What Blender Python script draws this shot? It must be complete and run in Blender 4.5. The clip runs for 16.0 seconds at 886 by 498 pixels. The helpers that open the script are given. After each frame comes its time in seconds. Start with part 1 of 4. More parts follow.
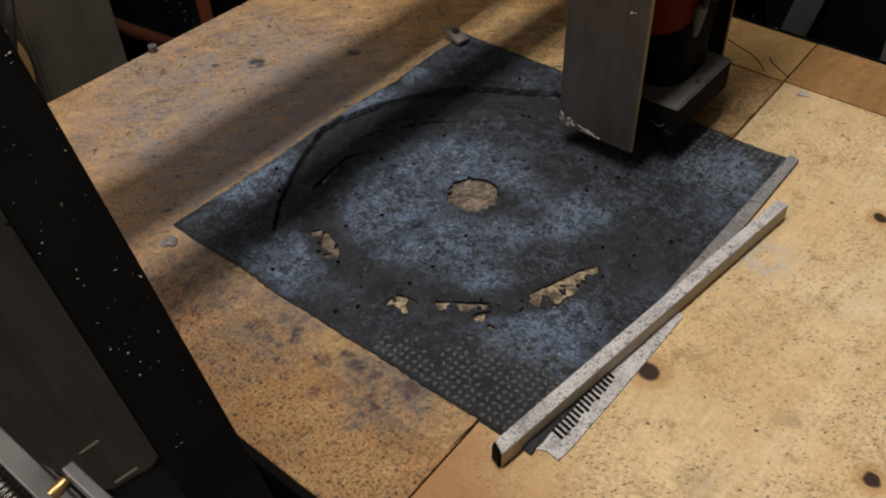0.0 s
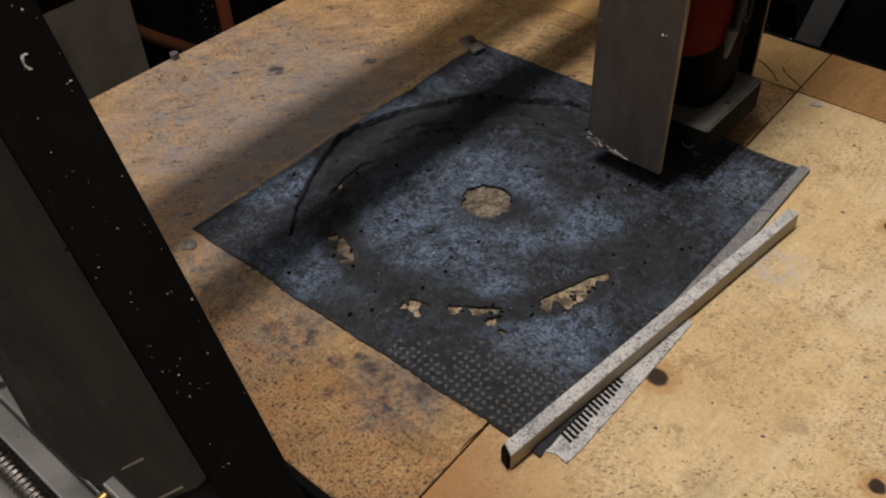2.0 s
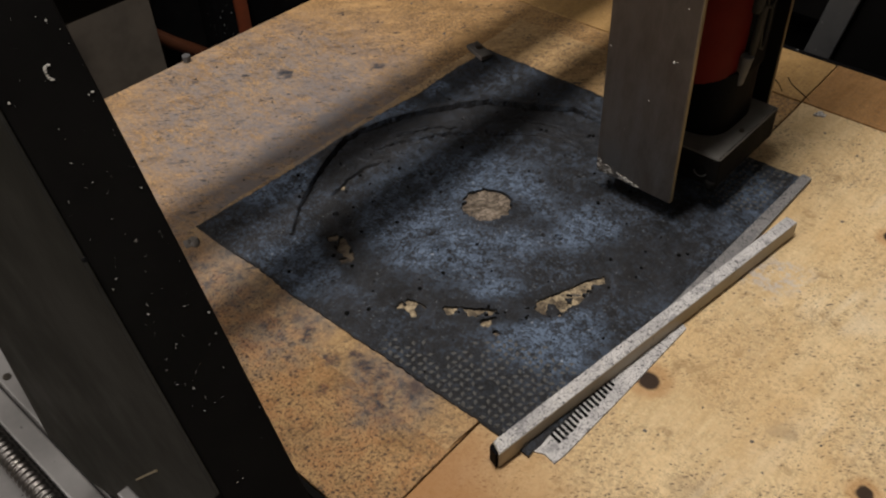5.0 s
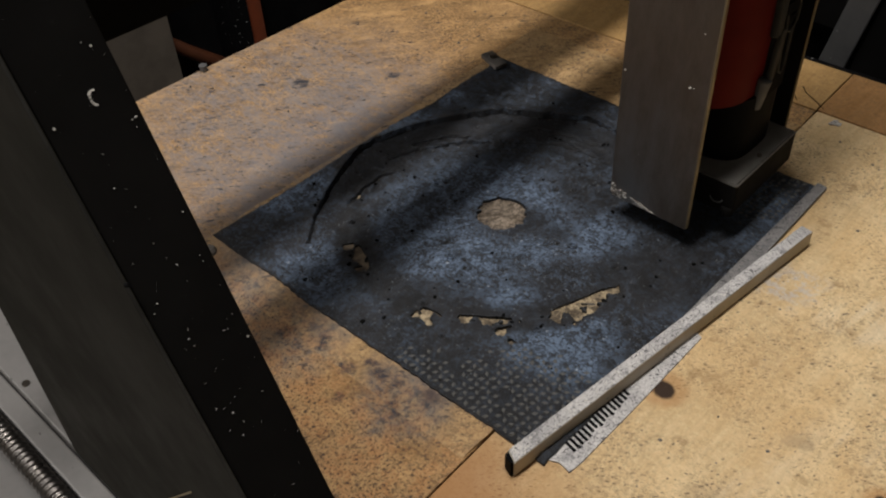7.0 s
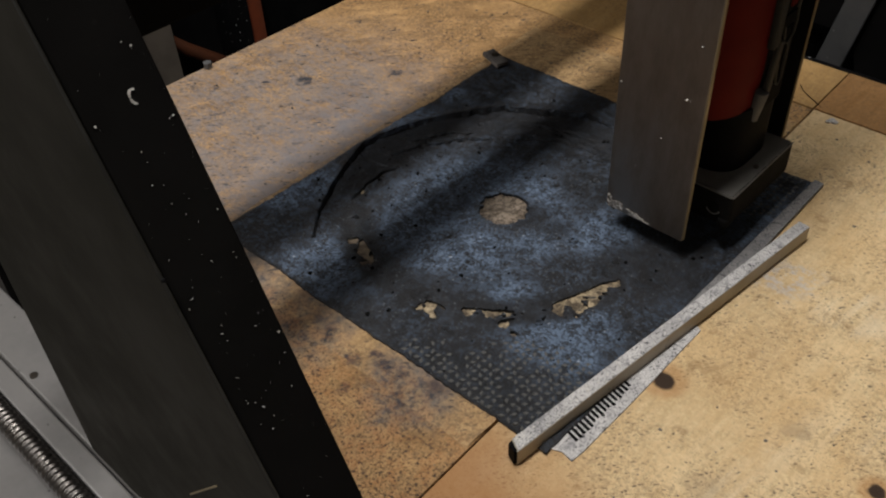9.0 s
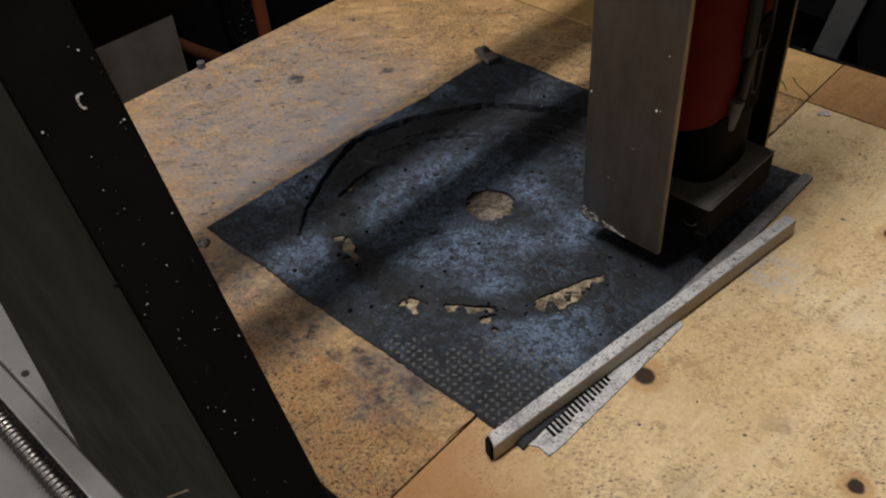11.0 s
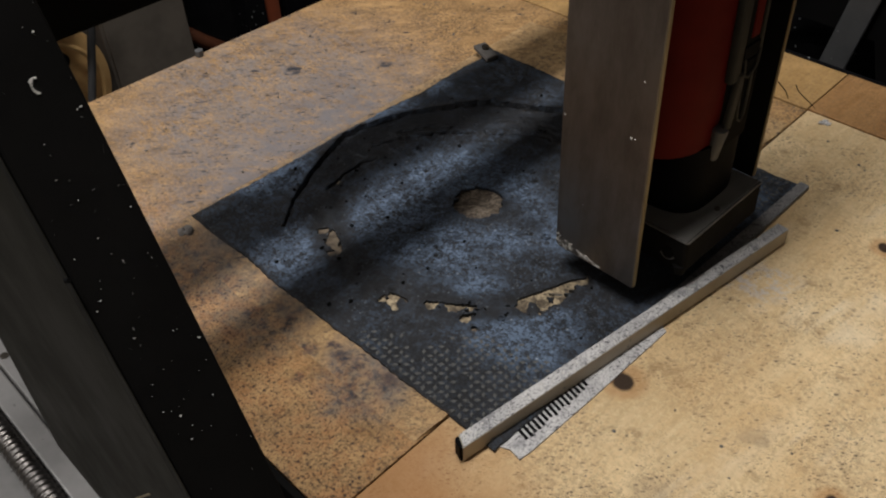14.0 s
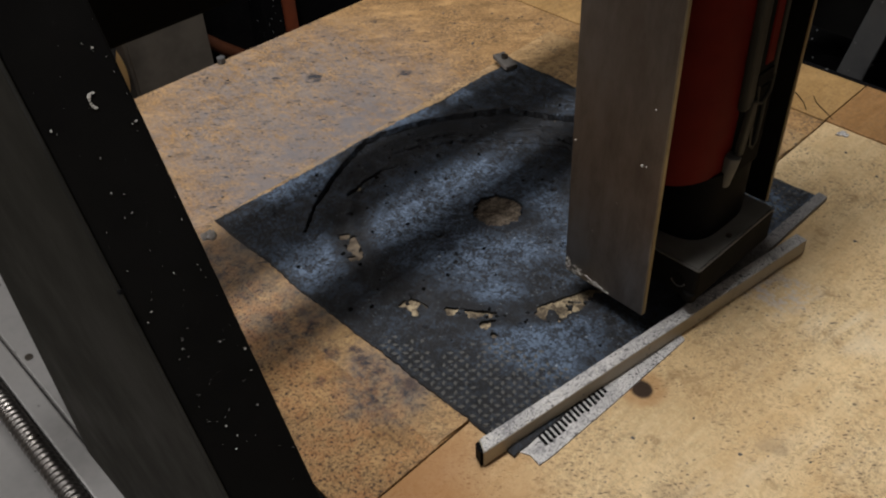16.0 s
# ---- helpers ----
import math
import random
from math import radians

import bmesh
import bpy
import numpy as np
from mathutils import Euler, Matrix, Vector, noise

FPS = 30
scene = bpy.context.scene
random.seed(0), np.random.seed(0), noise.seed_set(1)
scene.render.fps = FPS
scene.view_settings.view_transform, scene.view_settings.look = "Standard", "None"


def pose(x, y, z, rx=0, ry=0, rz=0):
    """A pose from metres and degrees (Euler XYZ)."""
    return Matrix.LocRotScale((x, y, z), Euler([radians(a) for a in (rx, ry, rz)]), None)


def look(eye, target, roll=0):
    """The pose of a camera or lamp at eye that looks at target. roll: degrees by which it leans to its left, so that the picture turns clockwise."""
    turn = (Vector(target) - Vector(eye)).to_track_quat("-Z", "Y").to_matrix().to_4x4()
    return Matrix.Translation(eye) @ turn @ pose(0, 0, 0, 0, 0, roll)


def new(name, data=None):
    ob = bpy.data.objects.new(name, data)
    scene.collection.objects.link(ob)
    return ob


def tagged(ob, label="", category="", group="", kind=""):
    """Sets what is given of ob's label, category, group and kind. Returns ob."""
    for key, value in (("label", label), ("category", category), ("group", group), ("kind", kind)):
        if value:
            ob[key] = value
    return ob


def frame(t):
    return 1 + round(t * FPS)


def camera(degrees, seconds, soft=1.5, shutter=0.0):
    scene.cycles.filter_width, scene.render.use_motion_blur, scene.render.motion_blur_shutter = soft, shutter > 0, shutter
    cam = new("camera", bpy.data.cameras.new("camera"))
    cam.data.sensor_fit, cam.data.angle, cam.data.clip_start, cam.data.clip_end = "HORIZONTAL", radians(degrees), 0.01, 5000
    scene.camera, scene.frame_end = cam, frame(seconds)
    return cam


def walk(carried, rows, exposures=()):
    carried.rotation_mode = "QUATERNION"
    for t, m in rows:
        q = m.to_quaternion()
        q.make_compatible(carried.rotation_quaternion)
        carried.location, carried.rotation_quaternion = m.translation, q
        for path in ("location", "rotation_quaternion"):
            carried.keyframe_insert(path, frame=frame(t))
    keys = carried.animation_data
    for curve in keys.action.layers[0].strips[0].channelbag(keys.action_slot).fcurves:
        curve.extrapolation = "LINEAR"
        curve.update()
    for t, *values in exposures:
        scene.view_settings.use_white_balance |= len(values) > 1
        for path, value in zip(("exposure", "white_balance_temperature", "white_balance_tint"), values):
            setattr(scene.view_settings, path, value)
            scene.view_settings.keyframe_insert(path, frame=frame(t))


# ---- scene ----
cam = camera(53.1, 16.0, soft=2.1)
PATH = [
    (0, (0.29, -0.372, 0.393), (-0.662, 0.737, -0.972), -2.0),
    (0.5, (0.291, -0.373, 0.394), (-0.672, 0.723, -0.974), -2.2),
    (1, (0.29, -0.374, 0.394), (-0.683, 0.718, -0.97), -2.3),
    (1.5, (0.29, -0.376, 0.396), (-0.687, 0.716, -0.965), -2.2),
    (2, (0.297, -0.376, 0.399), (-0.691, 0.716, -0.954), -2.5),
    (2.5, (0.303, -0.376, 0.399), (-0.694, 0.714, -0.95), -2.4),
    (3, (0.311, -0.373, 0.397), (-0.696, 0.716, -0.945), -2.6),
    (3.5, (0.313, -0.373, 0.398), (-0.703, 0.706, -0.945), -2.6),
    (4, (0.313, -0.374, 0.399), (-0.709, 0.703, -0.941), -2.6),
    (6.5, (0.314, -0.371, 0.397), (-0.737, 0.695, -0.928), -2.9),
    (7, (0.313, -0.375, 0.401), (-0.747, 0.689, -0.92), -3.2),
    (7.5, (0.313, -0.379, 0.402), (-0.755, 0.687, -0.911), -3.4),
    (8, (0.315, -0.382, 0.402), (-0.746, 0.687, -0.914), -3.2),
    (10.3, (0.317, -0.386, 0.407), (-0.735, 0.677, -0.92), -2.8),
    (10.5, (0.323, -0.381, 0.407), (-0.733, 0.678, -0.92), -3.1),
    (11, (0.334, -0.37, 0.402), (-0.75, 0.669, -0.919), -4.4),
    (11.5, (0.343, -0.355, 0.405), (-0.766, 0.668, -0.907), -4.8),
    (12, (0.344, -0.351, 0.403), (-0.781, 0.659, -0.906), -4.9),
    (12.5, (0.342, -0.35, 0.399), (-0.778, 0.663, -0.912), -4.8),
    (13, (0.341, -0.349, 0.396), (-0.772, 0.663, -0.922), -4.4),
    (13.5, (0.344, -0.349, 0.393), (-0.761, 0.673, -0.925), -3.2),
    (14, (0.345, -0.353, 0.393), (-0.764, 0.665, -0.924), -3.1),
    (14.5, (0.344, -0.357, 0.395), (-0.777, 0.659, -0.913), -3.0),
    (15, (0.344, -0.36, 0.396), (-0.779, 0.654, -0.911), -3.2),
    (15.5, (0.345, -0.361, 0.396), (-0.78, 0.654, -0.91), -2.9),
    (16, (0.344, -0.361, 0.397), (-0.789, 0.649, -0.907), -3.1),
]
walk(cam, [(t, look(eye, target, roll)) for t, eye, target, roll in PATH],
     [(0, 0.0, 6520, 14), (4, 0.0, 6500, 14), (6.5, 0.0, 6360, 13), (8.0, 0.0, 6250, 12), (16, 0.0, 6100, 12)])

# ---- light ----
world = bpy.data.worlds.new("room_air")
scene.world = world
world.use_nodes = True
world.node_tree.nodes["Background"].inputs[0].default_value = (1.0, 0.8, 0.6, 1)
world.node_tree.nodes["Background"].inputs[1].default_value = 0.02


def lamp(name, place, target, size, watts, colour):
    data = bpy.data.lights.new(name, "AREA")
    data.shape, data.size, data.energy, data.color = "DISK", size, watts, colour
    new(name, data).matrix_world = look(place, target)


# a long tube under the ceiling, lying across the table
tube_lamp = bpy.data.lights.new("ceiling_tube", "AREA")
tube_lamp.shape, tube_lamp.size, tube_lamp.size_y, tube_lamp.energy, tube_lamp.color = "RECTANGLE", 0.2, 1.1, 41.5, (1.0, 0.95, 0.87)
new("ceiling_tube", tube_lamp).matrix_world = pose(-0.07, -0.26, 2.1)
# unseen soft fill, added to lift the shadows and the plate's near face
lamp("fill_lamp", (-0.75, -1.4, 1.6), (0.0, 0.0, 0.1), 1.0, 15.5, (1.0, 0.95, 0.88))
scene.view_settings.exposure = 0.0


# ---- materials ----
THICK = 0.0022  # of the rubber mat


class Graph:
    """A small hand for node materials."""

    def __init__(self, name, rough=0.6, metal=0.0, spec=0.5):
        self.mat = bpy.data.materials.new(name)
        self.mat.use_nodes = True
        self.nodes, self.links = self.mat.node_tree.nodes, self.mat.node_tree.links
        self.bsdf = self.nodes["Principled BSDF"]
        self.bsdf.inputs["Roughness"].default_value = rough
        self.bsdf.inputs["Metallic"].default_value = metal
        self.bsdf.inputs["Specular IOR Level"].default_value = spec
        self.co = self.nodes.new("ShaderNodeTexCoord").outputs["Object"]

    def put(self, socket, value):
        if isinstance(value, bpy.types.NodeSocket):
            self.links.new(value, socket)
        else:
            socket.default_value = value

    def mapped(self, scale=(1, 1, 1), loc=(0, 0, 0), rot=(0, 0, 0)):
        n = self.nodes.new("ShaderNodeMapping")
        self.links.new(self.co, n.inputs[0])
        n.inputs["Location"].default_value, n.inputs["Scale"].default_value = loc, scale
        n.inputs["Rotation"].default_value = rot
        return n.outputs[0]

    def stretched(self, degrees, along):
        """The coordinates, drawn out along a direction in the plane."""
        a, b = self.nodes.new("ShaderNodeMapping"), self.nodes.new("ShaderNodeMapping")
        self.links.new(self.co, a.inputs[0])
        a.inputs["Rotation"].default_value = (0, 0, -math.radians(degrees))
        self.links.new(a.outputs[0], b.inputs[0])
        b.inputs["Scale"].default_value = (along, 1, 1)
        return b.outputs[0]

    def noise(self, scale, detail=3.0, rough=0.6, vec=None, dist=0.0):
        n = self.nodes.new("ShaderNodeTexNoise")
        self.links.new(vec or self.co, n.inputs["Vector"])
        n.inputs["Scale"].default_value, n.inputs["Detail"].default_value = scale, detail
        n.inputs["Roughness"].default_value, n.inputs["Distortion"].default_value = rough, dist
        return n.outputs["Fac"]

    def cells(self, scale, vec=None, feature="F1"):
        n = self.nodes.new("ShaderNodeTexVoronoi")
        n.feature = feature
        self.links.new(vec or self.co, n.inputs["Vector"])
        n.inputs["Scale"].default_value = scale
        return n.outputs["Distance"], n.outputs["Color"]

    def ramp(self, fac, *stops):
        n = self.nodes.new("ShaderNodeMapRange")
        self.put(n.inputs[0], fac)
        n.inputs[1].default_value, n.inputs[2].default_value = stops[0][0], stops[1][0]
        n.inputs[3].default_value, n.inputs[4].default_value = stops[0][1], stops[1][1]
        n.interpolation_type = "SMOOTHSTEP"
        return n.outputs[0]

    def mix(self, fac, a, b, blend="MIX"):
        n = self.nodes.new("ShaderNodeMix")
        n.data_type, n.blend_type = "RGBA", blend
        self.put(n.inputs[0], fac)
        self.put(n.inputs[6], (*a, 1) if isinstance(a, tuple) else a)
        self.put(n.inputs[7], (*b, 1) if isinstance(b, tuple) else b)
        return n.outputs[2]

    def math(self, op, a, b=0.0):
        n = self.nodes.new("ShaderNodeMath")
        n.operation = op
        self.put(n.inputs[0], a)
        self.put(n.inputs[1], b)
        return n.outputs[0]

    def near(self, x, y, inner, outer, vec=None):
        """1 inside inner metres of the place (x, y), 0 outside outer."""
        n = self.nodes.new("ShaderNodeVectorMath")
        n.operation = "DISTANCE"
        flat = self.nodes.new("ShaderNodeVectorMath")
        flat.operation = "MULTIPLY"
        self.links.new(vec or self.co, flat.inputs[0])
        flat.inputs[1].default_value = (1, 1, 0)
        self.links.new(flat.outputs[0], n.inputs[0])
        n.inputs[1].default_value = (x, y, 0)
        return self.ramp(n.outputs["Value"], (inner, 1.0), (outer, 0.0))

    def warped(self, amount, scale, vec=None):
        """The coordinates, pushed about by a noise."""
        n = self.nodes.new("ShaderNodeTexNoise")
        self.links.new(vec or self.co, n.inputs["Vector"])
        n.inputs["Scale"].default_value, n.inputs["Detail"].default_value = scale, 3.0
        a = self.nodes.new("ShaderNodeVectorMath")
        a.operation = "SUBTRACT"
        self.links.new(n.outputs["Color"], a.inputs[0])
        a.inputs[1].default_value = (0.5, 0.5, 0.5)
        b = self.nodes.new("ShaderNodeVectorMath")
        b.operation = "SCALE"
        self.links.new(a.outputs[0], b.inputs[0])
        b.inputs["Scale"].default_value = amount
        c = self.nodes.new("ShaderNodeVectorMath")
        c.operation = "ADD"
        self.links.new(vec or self.co, c.inputs[0])
        self.links.new(b.outputs[0], c.inputs[1])
        return c.outputs[0]

    def xyz(self, vec=None):
        n = self.nodes.new("ShaderNodeSeparateXYZ")
        self.links.new(vec or self.co, n.inputs[0])
        return n.outputs[0], n.outputs[1], n.outputs[2]

    def bump(self, height, strength=0.3, distance=0.001):
        n = self.nodes.new("ShaderNodeBump")
        n.inputs["Strength"].default_value, n.inputs["Distance"].default_value = strength, distance
        self.links.new(height, n.inputs["Height"])
        self.links.new(n.outputs[0], self.bsdf.inputs["Normal"])

    def done(self, colour, rough=None):
        self.put(self.bsdf.inputs["Base Color"], (*colour, 1) if isinstance(colour, tuple) else colour)
        if rough is not None:
            self.put(self.bsdf.inputs["Roughness"], rough)
        return self.mat


def wood(name, light, dark, dusty, grit, knots=(), powdered=False):
    g = Graph(name, 0.62, spec=0.25)
    grain = g.noise(8.0, 5.0, 0.65, g.mapped((6.0, 1.0, 1.0)), 1.2)
    fine = g.noise(60.0, 4.0, 0.65, g.mapped((5.0, 1.0, 1.0)))
    blotch = g.noise(13.0, 5.0, 0.65)
    col = g.mix(g.ramp(grain, (0.3, 0.0), (0.7, 1.0)), light, dark)
    col = g.mix(g.ramp(fine, (0.45, 0.0), (0.7, 0.35)), col, tuple(c * 0.6 for c in dark))
    col = g.mix(g.ramp(blotch, (0.48, 0.0), (0.72, 0.6)), col, tuple(c * 0.72 for c in dark))
    pale = g.ramp(g.noise(300.0, 4.0, 0.75), (0.50, 0.0), (0.62, 0.6 if dusty else 0.3))
    col = g.mix(pale, col, tuple(min(c * 1.35, 0.8) for c in light))
    worn = g.ramp(g.noise(21.0, 3.0, 0.6, g.warped(0.03, 30.0)), (0.50, 0.0), (0.66, 0.45))
    col = g.mix(worn, col, tuple(min(c * 1.22, 0.8) for c in light))
    # grime and grains ground into the surface
    dens = g.ramp(g.noise(19.0, 4.0, 0.65), (0.3, 0.25), (0.68, 1.0))
    dirt = g.ramp(g.noise(400.0, 5.0, 0.8), (0.49, 0.0), (0.57, 1.0))
    col = g.mix(g.math("MULTIPLY", g.math("MULTIPLY", dirt, dens), grit), col, (0.07, 0.05, 0.037))
    # dashes of dark rubber, drawn out the way the brush swept them
    long = g.stretched(45, 0.45)
    d1, c1 = g.cells(400.0 if dusty else 560.0, g.warped(0.004, 300.0, long))
    speck = g.math("MULTIPLY", g.ramp(d1, (0.20, 1.0), (0.36 if dusty else 0.34, 0.0)), g.ramp(g.math("MULTIPLY", g.xyz(c1)[0], dens), (0.46 if dusty else 0.27, 0.0), (0.53 if dusty else 0.50, 1.0)))
    d2, c2 = g.cells(140.0 if dusty else 210.0, g.warped(0.009, 130.0, long))
    big = g.math("MULTIPLY", g.ramp(g.math("ADD", d2, g.math("MULTIPLY", g.xyz(c2)[1], 0.12)), (0.14, 1.0), (0.28, 0.0)), g.ramp(g.xyz(c2)[0], ((0.62 if dusty else 0.955), 0.0), ((0.70 if dusty else 0.97), 0.85)))
    if dusty:
        a = g.math("MULTIPLY", g.near(-0.235, -0.01, 0.06, 0.19, g.warped(0.10, 9.0)), 0.8 if powdered else 1.0)
        a = g.math("MAXIMUM", a, g.math("MULTIPLY", g.near(-0.16, -0.17, 0.02, 0.10, g.warped(0.08, 14.0)), 0.7))
        b = g.near(0.062, -0.160, 0.012, 0.042, g.warped(0.05, 30.0))
        c = g.math("MULTIPLY", g.math("MAXIMUM", g.near(-0.03, -0.172, 0.015, 0.060, g.warped(0.06, 26.0)), g.near(-0.09, -0.172, 0.020, 0.060, g.warped(0.06, 26.0))), 0.95)
        swept = g.noise(75.0, 5.0, 0.75, long)
        col = g.mix(g.ramp(swept, (0.52, 0.0), (0.68, 0.5)), col, tuple(min(c * 1.55, 0.8) for c in light))
        col = g.mix(g.ramp(swept, (0.36, 0.55), (0.47, 0.0)), col, tuple(c * 0.42 for c in dark))
        blots = g.near(0.0394, -0.1575, 0.003, 0.008, g.warped(0.010, 130.0))
        for x, y, q in ((0.073, -0.154, 0.008), (0.063, -0.171, 0.007), (0.0287, -0.1575, 0.005), (0.034, -0.187, 0.0045), (0.0505, -0.149, 0.0025), (0.020, -0.168, 0.007), (-0.03, -0.170, 0.008), (0.052, -0.158, 0.006), (-0.005, -0.163, 0.006), (-0.255, 0.03, 0.008), (-0.20, 0.09, 0.007)):
            blots = g.math("MAXIMUM", blots, g.near(x, y, q * 0.2, q * 1.2, g.warped(0.020, 110.0)))
        blots = g.math("MULTIPLY", blots, g.ramp(g.noise(190.0, 5.0, 0.8), (0.36, 0.3), (0.52, 1.0)))
        streak = g.ramp(g.noise(95.0, 6.0, 0.8, g.mapped((1.0, 3.0, 1.0), rot=(0, 0, 0.5))), (0.42, 0.0), (0.60, 1.0))
        soft = g.ramp(g.noise(33.0, 5.0, 0.7), (0.38, 0.1), (0.62, 1.0))
        col = g.mix(g.math("MULTIPLY", g.math("MULTIPLY", a, soft), 0.55), col, (0.235, 0.205, 0.185))
        col = g.mix(g.math("MULTIPLY", g.math("MULTIPLY", a, streak), 0.5), col, (0.20, 0.205, 0.225))
        dots = g.ramp(g.noise(310.0, 5.0, 0.8), (0.50, 0.0), (0.60, 0.55))
        col = g.mix(g.math("MULTIPLY", a, dots), col, (0.13, 0.12, 0.125))
        pits = g.ramp(g.noise(120.0, 5.0, 0.75, long), (0.56, 0.0), (0.64, 0.8))
        col = g.mix(g.math("MULTIPLY", a, pits), col, (0.075, 0.07, 0.075))
        grey = g.math("MULTIPLY", g.math("MAXIMUM", b, c), g.ramp(g.noise(45.0, 5.0, 0.7), (0.32, 0.25), (0.6, 0.8)))
        col = g.mix(grey, col, (0.155, 0.135, 0.12))
        dark_b = g.ramp(g.noise(130.0, 5.0, 0.75), (0.44, 0.1), (0.60, 1.0))
        col = g.mix(g.math("MULTIPLY", g.math("MULTIPLY", g.math("MAXIMUM", b, c), dark_b), 0.85), col, (0.075, 0.075, 0.08))
        col = g.mix(g.math("MULTIPLY", blots, 0.97), col, (0.022, 0.029, 0.042))
        if not powdered:
            drift = g.math("MULTIPLY", g.ramp(g.xyz(g.warped(0.05, 18.0))[0], (-0.27, 0.0), (-0.15, 0.75)), g.math("MULTIPLY", g.ramp(g.xyz()[1], (0.02, 1.0), (0.13, 0.0)), g.ramp(g.xyz()[1], (-0.16, 0.0), (-0.11, 1.0))))
            drift = g.math("MULTIPLY", drift, g.ramp(g.noise(80.0, 5.0, 0.75, long), (0.40, 0.2), (0.58, 1.0)))
            col = g.mix(drift, col, (0.155, 0.152, 0.165))
            d6, c6 = g.cells(230.0, g.warped(0.006, 180.0, long))
            dash = g.math("MULTIPLY", g.ramp(d6, (0.12, 1.0), (0.27, 0.0)), g.ramp(g.xyz(c6)[2], (0.66, 0.0), (0.74, 0.9)))
            col = g.mix(g.math("MULTIPLY", dash, g.ramp(g.xyz()[1], (-0.15, 0.0), (-0.10, 1.0))), col, (0.055, 0.058, 0.075))
        # the near edge is pitted and brown with ground-in grit
        front = g.ramp(g.math("ADD", g.xyz()[1], g.math("MULTIPLY", blotch, 0.06)), (-0.175, 1.0), (-0.10, 0.0))
        rust = g.ramp(g.noise(85.0, 5.0, 0.75), (0.42, 0.0), (0.60, 0.6))
        col = g.mix(g.math("MULTIPLY", front, rust), col, (0.38, 0.175, 0.065))
        tan = g.ramp(g.noise(210.0, 5.0, 0.8), (0.44, 0.0), (0.58, 0.4))
        col = g.mix(g.math("MULTIPLY", front, tan), col, (0.52, 0.325, 0.145))
        grit_b = g.ramp(g.noise(520.0, 4.0, 0.75), (0.52, 0.0), (0.60, 0.9))
        col = g.mix(g.math("MULTIPLY", front, grit_b), col, (0.055, 0.032, 0.022))
        d4, c4 = g.cells(260.0, g.warped(0.004, 260.0))
        pit = g.math("MULTIPLY", g.ramp(d4, (0.16, 1.0), (0.34, 0.0)), g.ramp(g.xyz(c4)[0], (0.52, 0.0), (0.60, 0.9)))
        col = g.mix(g.math("MULTIPLY", front, pit), col, (0.035, 0.024, 0.02))
        keep = g.math("SUBTRACT", 1.0, g.math("MULTIPLY", front, 0.75))
        speck, big = g.math("MULTIPLY", speck, keep), g.math("MULTIPLY", big, keep)
    if "rail" in name:
        speck, big = g.math("MULTIPLY", speck, 0.35), g.math("MULTIPLY", big, 0.4)
    if powdered:
        a = g.near(0.0, 0.0, 0.126, 0.14)
        lump = g.ramp(g.noise(330.0, 5.0, 0.8), (0.40, 0.0), (0.60, 1.0))
        heap = g.ramp(g.noise(95.0, 3.0, 0.6), (0.40, 0.0), (0.60, 1.0))
        centre = g.near(0.0, 0.0, 0.03, 0.06)
        tan = g.mix(heap, g.mix(lump, (0.035, 0.030, 0.025), (0.12, 0.10, 0.07)), g.mix(lump, (0.17, 0.135, 0.09), (0.44, 0.36, 0.23)))
        tan = g.mix(g.math("MULTIPLY", g.near(-0.046, -0.098, 0.016, 0.028), 0.85), tan, g.mix(heap, (0.035, 0.03, 0.027), (0.115, 0.095, 0.075)))
        col = g.mix(g.math("MULTIPLY", a, 0.92), col, g.mix(centre, tan, g.mix(lump, (0.035, 0.030, 0.026), g.mix(heap, (0.14, 0.12, 0.097), (0.27, 0.225, 0.18)))))
    col = g.mix(g.math("MULTIPLY", speck, 0.8), col, (0.05, 0.042, 0.04))
    col = g.mix(big, col, (0.03, 0.033, 0.042))
    if knots:
        d7, c7 = g.cells(950.0, g.warped(0.002, 500.0))
        fine_grit = g.math("MULTIPLY", g.ramp(d7, (0.18, 1.0), (0.40, 0.0)), g.ramp(g.math("MULTIPLY", g.xyz(c7)[0], dens), (0.30, 0.0), (0.62, 0.8)))
        col = g.mix(fine_grit, col, (0.15, 0.105, 0.07))
        rubbed = g.ramp(g.noise(14.0, 5.0, 0.7, g.stretched(84, 0.12)), (0.52, 0.0), (0.62, 0.55))
        col = g.mix(g.math("MULTIPLY", rubbed, g.ramp(g.noise(9.0, 3.0, 0.6), (0.42, 0.0), (0.6, 1.0))), col, (0.74, 0.64, 0.46))
        scuff = g.ramp(g.noise(38.0, 6.0, 0.75, g.warped(0.03, 22.0)), (0.58, 0.0), (0.68, 0.7))
        col = g.mix(scuff, col, (0.30, 0.20, 0.10))
        tone = g.noise(6.0, 3.0, 0.55)
        col = g.mix(g.ramp(tone, (0.45, 0.0), (0.65, 0.35)), col, (0.56, 0.36, 0.155))
        edge = g.near(0.130, -0.215, 0.030, 0.095, g.warped(0.07, 16.0))
        col = g.mix(g.math("MULTIPLY", g.math("MULTIPLY", g.near(0.185, 0.065, 0.006, 0.030, g.warped(0.03, 50.0)), g.ramp(g.noise(150.0, 4.0, 0.7), (0.42, 0.0), (0.58, 1.0))), 0.5), col, (0.40, 0.42, 0.47))
        col = g.mix(g.math("MULTIPLY", edge, 0.85), col, (0.34, 0.165, 0.06))
